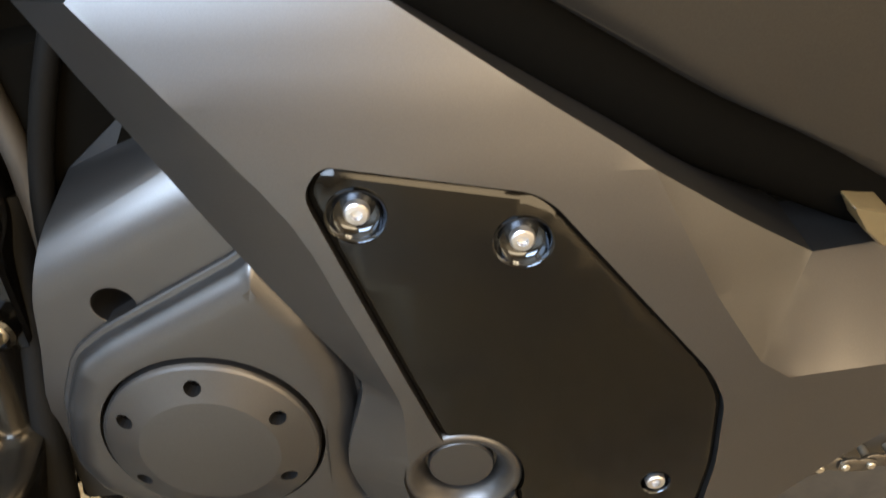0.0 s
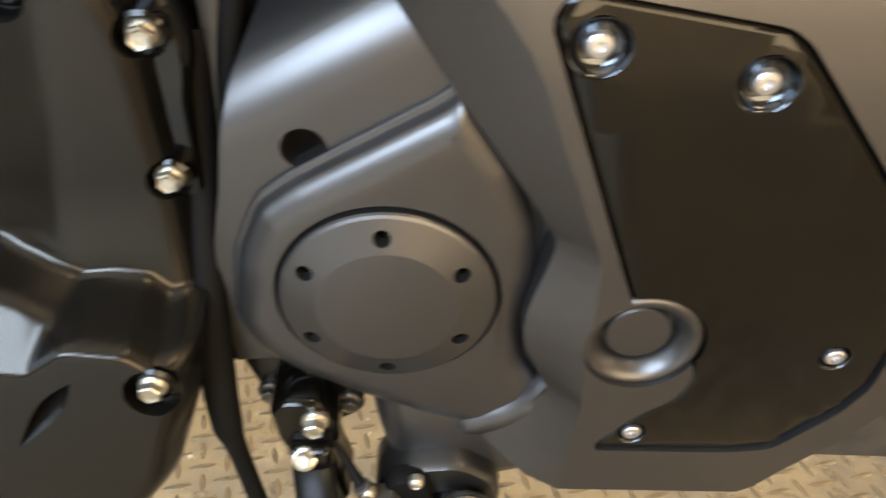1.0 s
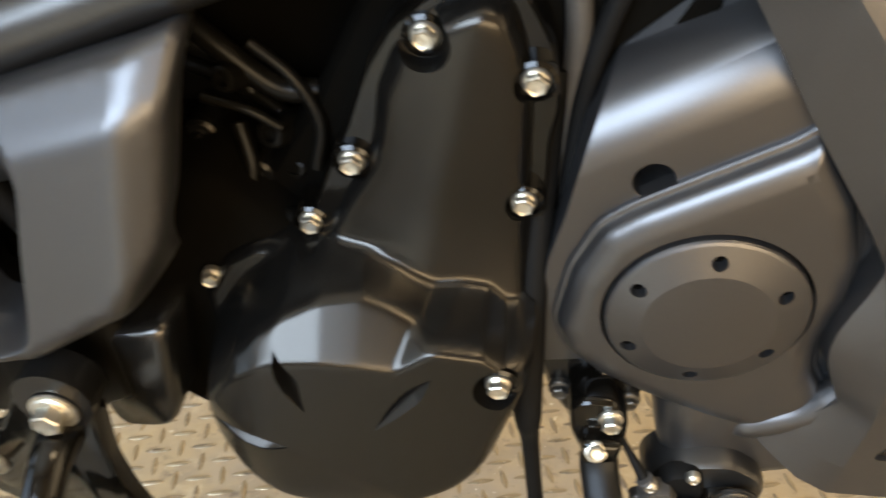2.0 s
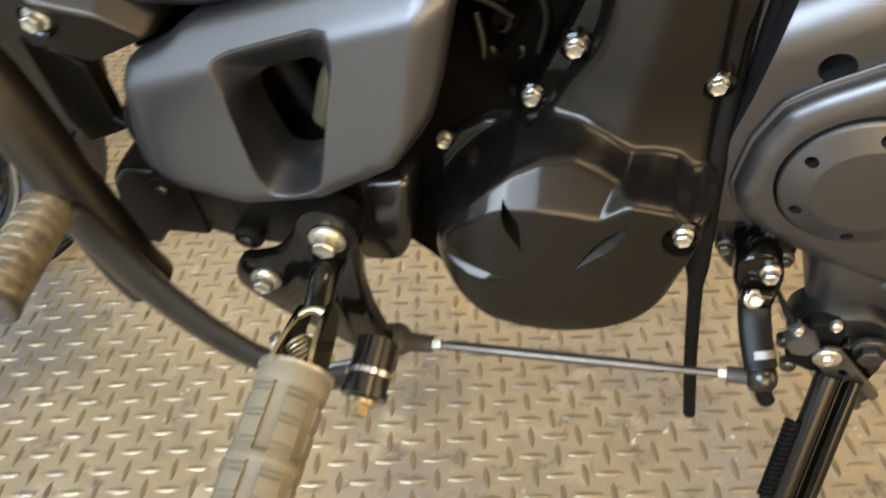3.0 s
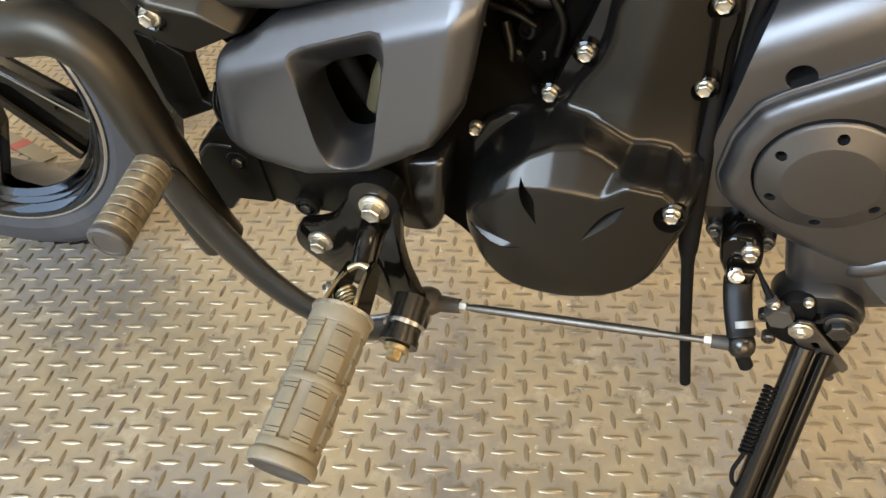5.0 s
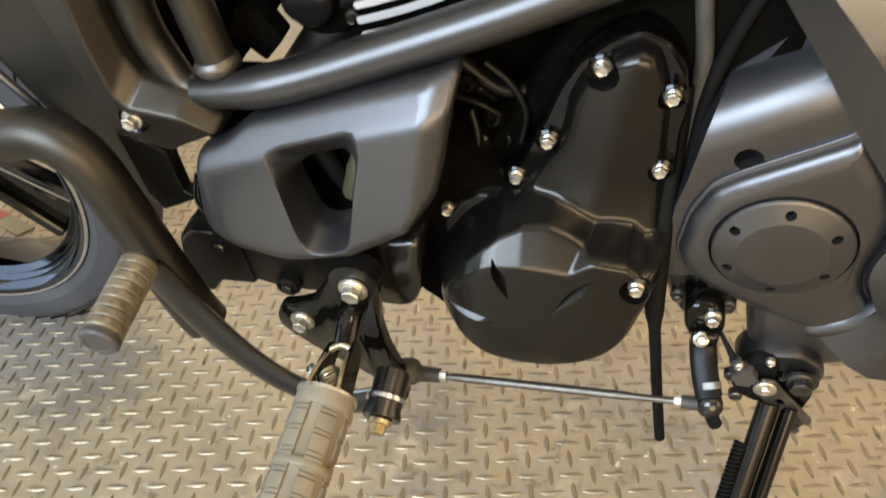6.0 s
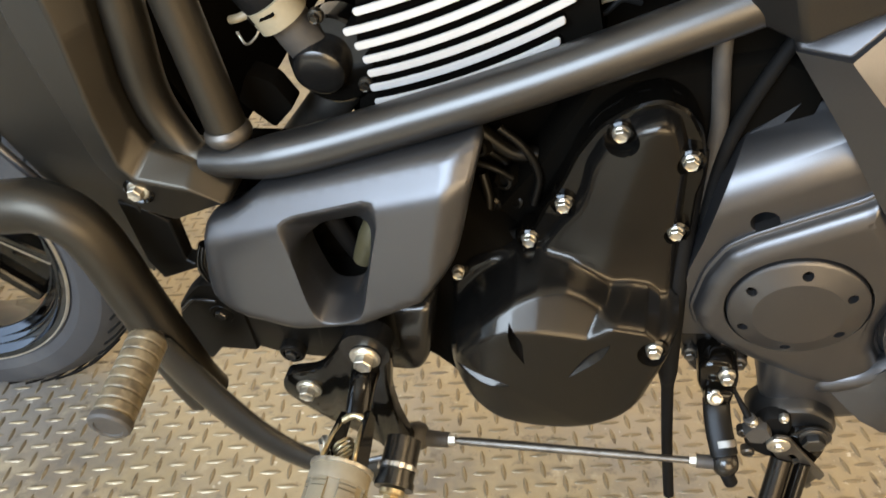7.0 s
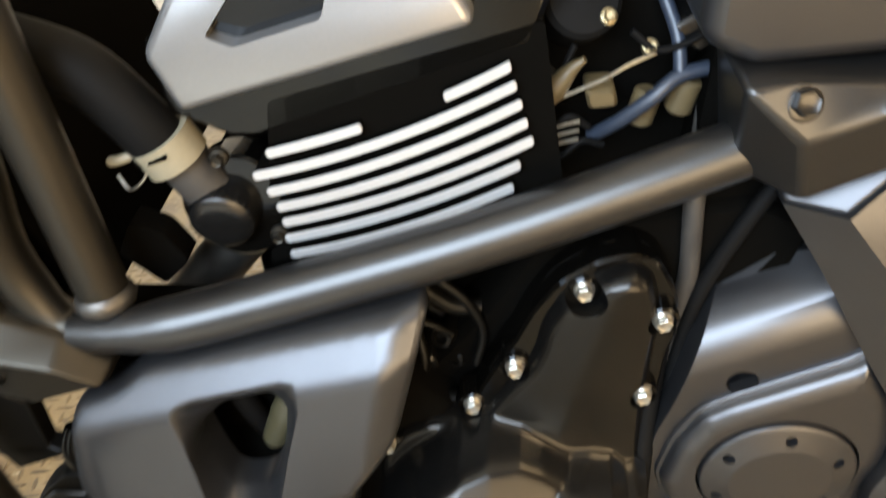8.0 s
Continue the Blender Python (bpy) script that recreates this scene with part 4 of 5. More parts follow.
pump = part("neck_cover", lathe([(0.0215, -0.03), (0.0215, -0.004), (0.0200, 0.0005), (0.0165, 0.0030), (0.0120, 0.0034), (0, 0.0036)], (-0.3128, 0.046, 0.5865), (0.02, -0.98, -0.10), 44), BLACK, bike, "round glossy black water pump cover", sharp=35)
part("pump_flange", lathe([(0.036, -0.03), (0.036, -0.004), (0.034, -0.002), (0.02, -0.002)], (-0.306, 0.056, 0.590), (-0.05, -0.98, 0.12), 44), GLOSS, pump, "glossy black flange of the pump")
for p in ((-0.3090, 0.054, 0.6290), (-0.2800, 0.054, 0.5720)):
    bolt(pump, p, hexr=0.004, flange=0.006, material=SATIN)
part("clamp_bracket", relief([(-0.385, 0.560), (-0.372, 0.585), (-0.352, 0.577), (-0.340, 0.555), (-0.36, 0.535)], [(0, 0.065), (0, 0.045)], 0.004), DARK, bike)

part("radiator", box((-0.50, 0.20, 0.66), (0.05, 0.30, 0.36), pose(0, 0, 0, 0, -20, 0)), DARK, bike, "black radiator core")
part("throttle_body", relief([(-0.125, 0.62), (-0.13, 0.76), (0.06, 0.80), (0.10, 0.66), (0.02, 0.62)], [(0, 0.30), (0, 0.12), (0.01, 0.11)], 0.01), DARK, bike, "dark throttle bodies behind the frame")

# front bracket on the frame, radiator shroud
part("radiator_shroud", cage([(-0.530, 0.0, 0.78), (-0.512, -0.008, 0.69), (-0.479, -0.016, 0.5616), (-0.466, -0.018, 0.500), (-0.480, -0.008, 0.43), (-0.500, 0.002, 0.395), (-0.5573, 0.0, 0.498), (-0.585, 0.0, 0.57), (-0.66, 0.02, 0.68), (-0.70, 0.03, 0.78)],
     [[0, 1, 2, 3, 4, 5, 6, 7, 8, 9]], 0.04), SATIN, bike, "matte dark radiator shroud", bevel=0.0025)
part("shroud_trim", tube([(-0.60, -0.004, 0.575), (-0.575, -0.006, 0.535), (-0.548, -0.006, 0.488)], 0.004, n=10), PLASTIC, bike)
br = part("frame_bracket", cage([(-0.462, -0.028, 0.76), (-0.456, -0.032, 0.657), (-0.4570, -0.034, 0.596), (-0.4550, -0.034, 0.5498), (-0.4475, -0.034, 0.5391), (-0.4055, -0.034, 0.5321), (-0.3810, -0.032, 0.5150),
          (-0.430, -0.014, 0.76), (-0.4400, -0.014, 0.660), (-0.4465, -0.014, 0.612), (-0.4450, -0.014, 0.5750), (-0.4380, -0.014, 0.5555), (-0.4040, -0.014, 0.5420), (-0.3770, -0.014, 0.5225), (-0.3800, -0.018, 0.5110),
          (-0.505, -0.008, 0.76), (-0.507, -0.014, 0.655), (-0.4940, -0.019, 0.5947), (-0.4860, -0.020, 0.540), (-0.4620, -0.020, 0.494), (-0.4385, -0.018, 0.4840)],
          [[0, 1, 8, 7], [1, 2, 9, 8], [2, 3, 10, 9], [3, 4, 11, 10], [4, 5, 12, 11], [5, 6, 13, 12], [6, 14, 13], [15, 16, 1, 0], [16, 17, 2, 1], [17, 18, 3, 2], [18, 19, 4, 3], [19, 20, 5, 4], [20, 14, 6, 5]], 0.02), SATIN, bike, "matte black cast frame arm with a hooked foot", bevel=0.003, segs=4)
part("bolt_recess", lathe([(0.0125, -0.012), (0.0125, 0.0012), (0.0110, 0.0022), (0.0095, 0.0010)], (-0.4500, -0.0290, 0.5250), n=28), GLOSS, br)
bolt(br, (-0.4500, -0.0300, 0.5260), hexr=0.0062, flange=0.0090, high=0.008)
part("drain_channel", cage([(-0.487, -0.016, 0.50), (-0.462, -0.016, 0.490), (-0.4490, -0.012, 0.4763), (-0.4500, -0.012, 0.4300), (-0.4400, -0.014, 0.4283), (-0.4411, -0.014, 0.4226), (-0.4780, -0.014, 0.4060), (-0.4860, -0.016, 0.4300)], [[0, 1, 2, 3, 4, 5, 6, 7]], 0.004), PIPE, bike, "black channel below the bracket", bevel=0.002)

# engine guard tube, lower rail
part("guard_tube", tube([(-0.70, -0.02, 0.47), (-0.62, -0.04, 0.505), (-0.565, -0.05, 0.518), (-0.530, -0.05, 0.522), (-0.5065, -0.05, 0.511), (-0.4931, -0.05, 0.4866), (-0.482, -0.052, 0.43), (-0.4675, -0.058, 0.375), (-0.4550, -0.062, 0.330), (-0.4465, -0.062, 0.302)], 0.0218, n=24, cap=0.004), SATIN, bike, "thick satin black engine guard tube")
part("lower_rail", relief([(-0.4560, 0.3500), (-0.4520, 0.3760), (-0.4400, 0.4000), (-0.4250, 0.4180), (-0.4000, 0.4150), (-0.34, 0.405), (-0.262, 0.410), (-0.262, 0.330), (-0.300, 0.3120), (-0.3500, 0.3050), (-0.3713, 0.3055), (-0.3860, 0.3055), (-0.4150, 0.3145), (-0.4460, 0.3160)], [(0, 0.05), (0, -0.006), (0.003, -0.012), (0.008, -0.015)], 0.010), PIPE, bike, "black lower frame rail below the side cover")
part("rail_bracket", relief([(-0.4830, 0.3350), (-0.4740, 0.3730), (-0.4641, 0.3860), (-0.4520, 0.3985), (-0.4430, 0.4060), (-0.4260, 0.4060), (-0.4100, 0.3900), (-0.4100, 0.3150), (-0.4485, 0.3140), (-0.4635, 0.2950), (-0.4760, 0.3000)], [(0, 0.0), (0, -0.0145), (0.0015, -0.0172)], 0.004), PIPE, bike, "black bracket at the front of the lower rail")
part("bracket_lip", tube([(-0.4715, -0.018, 0.3690), (-0.4620, -0.0185, 0.3800), (-0.4535, -0.0185, 0.3855), (-0.4330, -0.0185, 0.3855)], 0.0016, n=10), TUBE, bike, "folded lip of the rail bracket")
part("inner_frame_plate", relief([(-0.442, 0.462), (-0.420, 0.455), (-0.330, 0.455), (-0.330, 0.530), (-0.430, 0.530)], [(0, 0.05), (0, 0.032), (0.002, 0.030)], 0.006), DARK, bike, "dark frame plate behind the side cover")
part("rail_post", tube([(-0.4330, -0.006, 0.398), (-0.4345, -0.010, 0.425), (-0.4290, -0.006, 0.446)], [0.0085, 0.0075, 0.006], n=14), GLOSS, bike, "short glossy black post on the rail")


# foot peg bracket, peg and shift lever
def controls():
    pl = part("peg_bracket", relief([(-0.375, 0.316), (-0.366, 0.333), (-0.348, 0.337), (-0.3318, 0.3440), (-0.314, 0.370), (-0.3045, 0.388), (-0.272, 0.390), (-0.2640, 0.3700), (-0.2710, 0.3194), (-0.2690, 0.2845), (-0.2590, 0.2353), (-0.2610, 0.1980), (-0.2720, 0.1850), (-0.2873, 0.195), (-0.292, 0.2300), (-0.3108, 0.2454), (-0.3375, 0.2631), (-0.3626, 0.2873), (-0.3743, 0.3012)],
              [(0, -0.042), (0, -0.050), (0.0008, -0.0525), (0.003, -0.054)], 0.010), GLOSS, bike, "glossy black foot peg bracket plate")
    part("mount_boss", lathe([(0.022, 0), (0.022, 0.02)], (-0.285, -0.035, 0.378), n=28), BLACK, pl)
    bolt(pl, (-0.285, -0.056, 0.373), hexr=0.0085, flange=0.0115, high=0.010, washer=0.0135)
    bolt(pl, (-0.348, -0.054, 0.315), hexr=0.0075, flange=0.0105, high=0.009, washer=0.012)
    a, b = Vector((-0.2905, -0.140, 0.330)), Vector((-0.2975, -0.2680, 0.3074))
    d = (b - a).normalized()
    part("clevis_root", tube([Vector((-0.288, -0.045, 0.352)), Vector((-0.288, -0.070, 0.350)), a - d * 0.046], [0.013, 0.0115, 0.0105], n=20, cap=0.003), GLOSS, pl, "black peg clevis root")
    part("fork_bridge", tube([a - d * 0.041 + Vector((-0.012, 0, 0.002)), a - d * 0.044 + Vector((0, 0, 0.008)), a - d * 0.041 + Vector((0.012, 0, 0.006))], 0.0030, n=10), BRASS, pl)
    for sgn in (-1, 1):
        o = Vector((0.0145 * sgn, 0, 0.003 * sgn))
        fork = part("clevis_arm", arm_plate(a - d * 0.050 + o * 0.75, a + d * 0.001 + o, 0.0115, 0.0026), GLOSS, pl, bevel=0.0008)
        up = d.cross(Vector((1, 0, 0.2)).normalized()).normalized()
        up = up if up.z > 0 else -up
        part("fork_edge", tube([a - d * 0.039 + o * 0.72 + up * 0.0065, a - d * 0.024 + o * 0.85 + up * 0.0108, a - d * 0.009 + o + up * 0.0122, a + o + up * 0.0100], 0.0019, n=8), BRASS, fork, "worn yellow zinc edge")
    part("spring", coil(a - d * 0.022 + Vector((-0.006, 0, 0)), a - d * 0.006 + Vector((0.006, 0, 0.001)), 0.0085, 0.0016, 5), BRASS, pl, "yellow zinc return spring")
    bolt(pl, a - d * 0.018 + Vector((-0.0195, 0, -0.001)), axis=(-0.85, -0.45, 0.1), hexr=0.0088, flange=0.0108, high=0.005, material=ZINC, name="pivot_pin")
    peg = part("foot_peg", lathe([(0.004, -0.012), (0.006, -0.001), (0.0240, 0.0), (0.0252, 0.0012), (0.0252, 0.0132), (0.0247, 0.0140), (0.0228, 0.0143), (0.0225, 0.0150), (0.0225, 0.0580), (0.0228, 0.0587), (0.0247, 0.0590), (0.0252, 0.0598), (0.0252, 0.0652), (0.0247, 0.0660), (0.0228, 0.0663), (0.0225, 0.0670), (0.0225, 0.1108), (0.0228, 0.1115), (0.0247, 0.1118), (0.0252, 0.1126),
                                  (0.0250, 0.1180), (0.0243, 0.1188), (0.0243, 0.1194), (0.0258, 0.1200), (0.0270, 0.1216), (0.0272, 0.1235), (0.0272, 0.1280), (0.0264, 0.1300), (0.0248, 0.1304)], a, d, 48), PEG, pl, "worn grey-brown rubber foot peg with long slots", sharp=35)
    part("end_cap", lathe([(0.0240, 0.124), (0.0250, 0.1302), (0.0244, 0.1312), (0.0210, 0.1312), (0.0200, 0.1305), (0.0, 0.1305)], a, d, 48), PEG_END, peg, "dark worn rubber end of the peg", sharp=40)
    part("peg_collar", lathe([(0.024, -0.003), (0.0265, -0.002), (0.0265, 0.001), (0.024, 0.002)], a, d, 48), ZINC, peg)
    q = Vector((0, 0, 1)).rotation_difference(d).to_matrix()
    for h in (0.0, 0.0525):
        for k in range(6):
            ang = radians(60 * k + 49)
            for g0, g1, lift in ((0.0130, 0.0165, 0.0027), (0.0165, 0.0207, 0.0018), (0.0207, 0.0342, 0.0027), (0.0342, 0.0382, 0.0018), (0.0382, 0.0523, 0.0027), (0.0523, 0.0565, 0.0018), (0.0565, 0.0598, 0.0027)):
                part("pad", curved_pad(a, q, ang, 0.325, h + g0, h + g1, 0.0231, lift), PEG, peg)
    # lever pivot
    piv = part("lever_pivot", lathe([(0.0165, -0.045), (0.0165, -0.006), (0.018, -0.006), (0.018, 0.0)], (-0.262, -0.115, 0.262), (-0.05, -1, -0.28), 32), BLACK, pl, "black shift lever pivot")
    part("pivot_ring", lathe([(0.0172, -0.020), (0.019, -0.020), (0.019, -0.016), (0.0172, -0.016)], (-0.262, -0.115, 0.262), (-0.05, -1, -0.28), 32), CHROME, piv)
    bolt(piv, (-0.263, -0.119, 0.260), axis=(-0.05, -1, -0.28), hexr=0.0075, flange=0.0115, high=0.010, material=BRASS)
    lever = part("shift_lever", tube([(-0.265, -0.085, 0.252), (-0.31, -0.09, 0.240), (-0.358, -0.09, 0.256), (-0.392, -0.09, 0.290), (-0.418, -0.09, 0.335), (-0.435, -0.092, 0.385), (-0.438, -0.100, 0.430), (-0.4270, -0.1150, 0.4540)], [0.017, 0.018, 0.018, 0.0185, 0.0195, 0.0185, 0.0145, 0.011], flat=0.006, n=14), BLACK, pl, "flat black shift lever")
    e, f = Vector((-0.4255, -0.1180, 0.4560)), Vector((-0.4220, -0.1950, 0.4520))
    prof = [(0.011, 0), (0.0135, 0.001)]
    for k in range(8):
        h = 0.003 + k * 0.0083
        prof += [(0.0146, h - 0.0004), (0.0151, h + 0.0004), (0.0151, h + 0.0063), (0.0146, h + 0.0071), (0.0138, h + 0.0073), (0.0138, h + 0.0078)]
    prof += [(0.0140, 0.0700)]
    part("toe_peg", lathe(prof, e, (f - e).normalized(), 28), TOE, lever, "ribbed worn rubber toe peg", sharp=30)
    part("toe_peg_end", lathe([(0.0138, 0.0695), (0.0156, 0.0705), (0.0156, 0.0750), (0.0140, 0.0768), (0.0105, 0.0772), (0.0100, 0.0765), (0, 0.0765)], e, (f - e).normalized(), 28), PEG_END, lever, "dark toe peg end", sharp=35)
    # linkage rod
    s, t = Vector((-0.232, -0.039, 0.228)), Vector((0.004, -0.044, 0.2465))
    rod = part("shift_rod", tube([s, s.lerp(t, 0.08), s.lerp(t, 0.12), s.lerp(t, 0.75), s.lerp(t, 0.79), t], [0.0032, 0.0032, 0.0043, 0.0043, 0.0032, 0.0032], n=14, step=3), STEEL, pl, "thin bare steel shift linkage rod")
    dd = (t - s).normalized()
    part("lock_nut", lathe([(0.0058, -0.004), (0.0058, 0.003)], s + dd * 0.008, dd, 6), ZINC, rod)
    part("lock_nut", lathe([(0.0058, -0.004), (0.0058, 0.003)], t - dd * 0.004, dd, 6), ZINC, rod)
    part("rod_end", tube([s + dd * 0.004, s - dd * 0.018, s - dd * 0.03], [0.0072, 0.0085, 0.011]), PEG_END, rod)
    part("rod_end", tube([t - dd * 0.002, t + dd * 0.014], [0.0062, 0.0066]), PEG_END, rod, "brownish grey rod end sleeve")
    ball = part("ball_joint", lathe([(0.005, -0.0115), (0.0085, -0.0100), (0.0110, -0.006), (0.0120, -0.001), (0.0115, 0.004), (0.0090, 0.0085), (0.005, 0.0105)], t + dd * 0.0225, (0.15, -0.5, -0.85), 28), BLACK, rod, "black rubber ball joint boot", sharp=80)
    part("boot_tip", tube([t + dd * 0.0235 + Vector((0.001, -0.004, -0.009)), t + dd * 0.027 + Vector((0.004, -0.008, -0.021))], 0.0062, n=14, cap=0.0015), RUBBER, ball)
    part("stud_nut", lathe([(0.0065, 0.0), (0.0065, 0.004), (0.0055, 0.006)], t + dd * 0.0215 + Vector((-0.001, 0.006, 0.0090)), (-0.1, 0.5, 0.85), 6), ZINC, ball)
    part("ball_joint", lathe([(0.006, -0.0145), (0.0115, -0.0115), (0.0145, -0.0060), (0.0152, 0.0), (0.0145, 0.0055), (0.0115, 0.0105), (0.006, 0.0130)], s - dd * 0.030, (0.2, -0.8, -0.5), 28), PEG_END, rod, "black rubber ball joint boot")
    return pl


def arm_plate(a, b, half, thick):
    """A flat tapered ear from a to b."""
    d = (b - a).normalized()
    side = Vector((1, 0, 0.2)).normalized()
    up = d.cross(side).normalized()
    bm = bmesh.new()
    rings = []
    for p, k in ((a, 0.55), (a.lerp(b, 0.4), 0.9), (a.lerp(b, 0.8), 1.0), (b, 0.85)):
        rings.append([bm.verts.new(p + side * thick * x + up * half * k * y) for x, y in ((-1, -1), (1, -1), (1, 1), (-1, 1))])
    for r, t in zip(rings, rings[1:]):
        for i in range(4):
            bm.faces.new((r[i], r[(i + 1) % 4], t[(i + 1) % 4], t[i]))
    bm.faces.new(rings[0])
    bm.faces.new(rings[-1])
    return bm


def coil(a, b, r, wire, turns):
    d = b - a
    q = Vector((0, 0, 1)).rotation_difference(d).to_matrix()
    k = turns * 10
    return tube([a + d * (i / k) + q @ Vector((r * math.cos(i * 0.628), r * math.sin(i * 0.628), 0)) for i in range(k + 1)], wire, n=8, step=1)


def curved_pad(a, q, ang, half, h0, h1, r, high):
    """A raised pad on a round peg."""
    bm = bmesh.new()
    grid = []
    for lift in (0.0, high):
        k = 0.0 if lift == 0 else 0.0005
        rows = []
        for h in (h0 + k, h1 - k):
            rows.append([bm.verts.new(a + q @ Vector(((r + lift - 0.0006) * math.cos(ang + t), (r + lift - 0.0006) * math.sin(ang + t), h))) for t in np.linspace(-half + k * 30, half - k * 30, 5)])
        grid.append(rows)
    lo, hi = grid
    for i in range(4):
        bm.faces.new((hi[0][i], hi[0][i + 1], hi[1][i + 1], hi[1][i]))
    for s in (0, 1):
        for i in range(4):
            bm.faces.new((lo[s][i], lo[s][i + 1], hi[s][i + 1], hi[s][i]))
    for i in (0, 4):
        bm.faces.new((lo[0][i], lo[1][i], hi[1][i], hi[0][i]))
    return bm


ctl = controls()


# shift shaft arm, side stand and its switch
def stand():
    arm = part("shift_arm", relief([(-0.0058, 0.3302), (0.0033, 0.3378), (0.0216, 0.3365), (0.0310, 0.318), (0.0316, 0.3013), (0.0265, 0.292), (0.0290, 0.270), (0.0347, 0.2480), (0.0300, 0.2420), (0.0175, 0.2400), (0.0085, 0.2600), (0.0046, 0.2863), (-0.003, 0.3043)], [(0, 0.03), (0, 0.002), (0.0008, -0.001), (0.003, -0.003)], 0.006), GLOSS, bike, "glossy black gear shift arm")
    part("arm_clamp", relief([(0.0035, 0.306), (0.0046, 0.284), (0.0270, 0.288), (0.0285, 0.306)], [(0, 0.004), (0, -0.007), (0.001, -0.010), (0.004, -0.0125)], 0.004), GLOSS, arm, sharp=60)
    part("arm_hook", tube([(0.0150, -0.004, 0.292), (0.0165, -0.013, 0.281), (0.0195, -0.026, 0.270), (0.0230, -0.037, 0.262), (0.0250, -0.044, 0.258)], 0.0118, n=20, flat=0.0045, cap=0.0015), PIPE, arm, "gloss black bent end of the arm", sharp=60)
    part("arm_band", tube([(0.0218, -0.0325, 0.2652), (0.0226, -0.0350, 0.2634), (0.0233, -0.0375, 0.2617)], 0.0124, n=20, flat=0.0052, cap=0.001), STEEL, arm, "bright band on the arm", sharp=60)
    bolt(arm, (0.0195, -0.004, 0.3228), hexr=0.0056, flange=0.0074, high=0.008)
    bolt(arm, (0.0125, -0.0115, 0.300), axis=(0, -0.8, 0.6), hexr=0.0052, flange=0.0072)
    part("cable", tube([(0.026, 0.0, 0.306), (0.034, -0.006, 0.293), (0.043, -0.016, 0.282)], [0.0016, 0.0024, 0.0036], n=10), RUBBER, arm)
    p = Vector((0.091, -0.020, 0.226))
    foot = Vector((0.053, -0.150, 0.040))
    st = new("side_stand")
    st.parent = bike
    tagged(st, "lowered gloss black side stand with a return spring")
    d = (foot - p).normalized()
    side = Vector((1, 0.0, 0)) - d * d.x
    side.normalize()
    out = side.cross(d)
    out = out if out.y < 0 else -out
    for k, r in ((-1, 0.0098), (1, 0.0066)):
        part("leg_rail", tube([p + side * 0.0095 * k, p.lerp(foot, 0.5) + side * 0.0095 * k, foot + side * 0.0095 * k], r, n=18), GLOSS if k > 0 else COVER, st, "gloss black rail of the stand leg")
    part("leg_web", tube([p - out * 0.003, foot - out * 0.003], 0.0095, n=12, step=1, flat=0.004), GLOSS, st)
    part("leg_head", relief([(0.076, 0.238), (0.082, 0.258), (0.106, 0.262), (0.118, 0.240), (0.110, 0.196), (0.098, 0.190), (0.086, 0.196)], [(0, 0.012), (0, -0.012), (0.002, -0.015)], 0.008), GLOSS, st)
    part("foot_pad", relief([(0.03, 0.03), (0.03, 0.046), (0.09, 0.046), (0.09, 0.03)], [(0, -0.12), (0, -0.17)], 0.004), TUBE, st)
    part("bracket", relief([(0.048, 0.240), (0.050, 0.262), (0.068, 0.280), (0.100, 0.284), (0.122, 0.268), (0.125, 0.245), (0.112, 0.225), (0.075, 0.222)], [(0, 0.03), (0, -0.001), (0.003, -0.005)], 0.010), TUBE, st)
    sw = part("switch_body", lathe([(0.0125, -0.004), (0.0125, 0.006), (0.0110, 0.009), (0, 0.009)], (0.0545, -0.012, 0.2595), (0, -1, 0.1), 6), PEG_END, st, "dark grey plastic stand switch", sharp=30)
    part("switch_base", relief([(0.0480, 0.232), (0.046, 0.250), (0.060, 0.278), (0.080, 0.280), (0.084, 0.262), (0.080, 0.215), (0.070, 0.214), (0.056, 0.222)], [(0, 0.0), (0, -0.009), (0.002, -0.012)], 0.006), RUBBER, st)
    part("switch_nipple", tube([(0.043, -0.017, 0.283), (0.049, -0.016, 0.272)], 0.0055, n=14, cap=0.001), PEG_END, sw)
    slot = part("switch_plate", relief([(0.0635, 0.2500), (0.0690, 0.2640), (0.0800, 0.2640), (0.1225, 0.2080), (0.1200, 0.2000), (0.1165, 0.2010), (0.1045, 0.2185), (0.0985, 0.2150), (0.1155, 0.1890), (0.1125, 0.1830), (0.1080, 0.1850), (0.0900, 0.2110), (0.0720, 0.2370)],
                [(0, -0.0195), (0, -0.0220), (0.0006, -0.0226)], 0.0025), STEEL, st, "bare slotted steel switch plate")
    cut(slot, relief([(0.0835, 0.2370), (0.0890, 0.2400), (0.0960, 0.2300), (0.0905, 0.2265)], [(0, 0.0), (0, -0.03)], 0.003))
    bolt(st, (0.0735, -0.0225, 0.2515), hexr=0.0045, flange=0.0102, high=0.0042, dish=True)
    part("plate_pin", lathe([(0.0058, -0.006), (0.0058, 0.002), (0.0045, 0.0045), (0, 0.0052)], (0.1015, -0.020, 0.2100), n=20), BLACK, st)
    bolt(st, (0.1030, -0.012, 0.2545), hexr=0.0098, flange=0.0132, high=0.009, material=TUBE, washer=0.0158)
    for q in ((0.047, -0.020, 0.2790), (0.0742, -0.012, 0.2780), (0.0785, -0.014, 0.2115)):
        bolt(st, q, hexr=0.0034, flange=0.0044, high=0.003)
    for q in ((0.0445, -0.012, 0.2510), (0.0525, -0.014, 0.2225)):
        part("rivet", lathe([(0.0062, -0.006), (0.0062, 0.001), (0.0050, 0.0025), (0.0034, 0.0022), (0.0034, 0.0005), (0, 0.0005)], q, n=20), STEEL, st)
    a = p + d * 0.045 - side * 0.0225 + out * 0.002
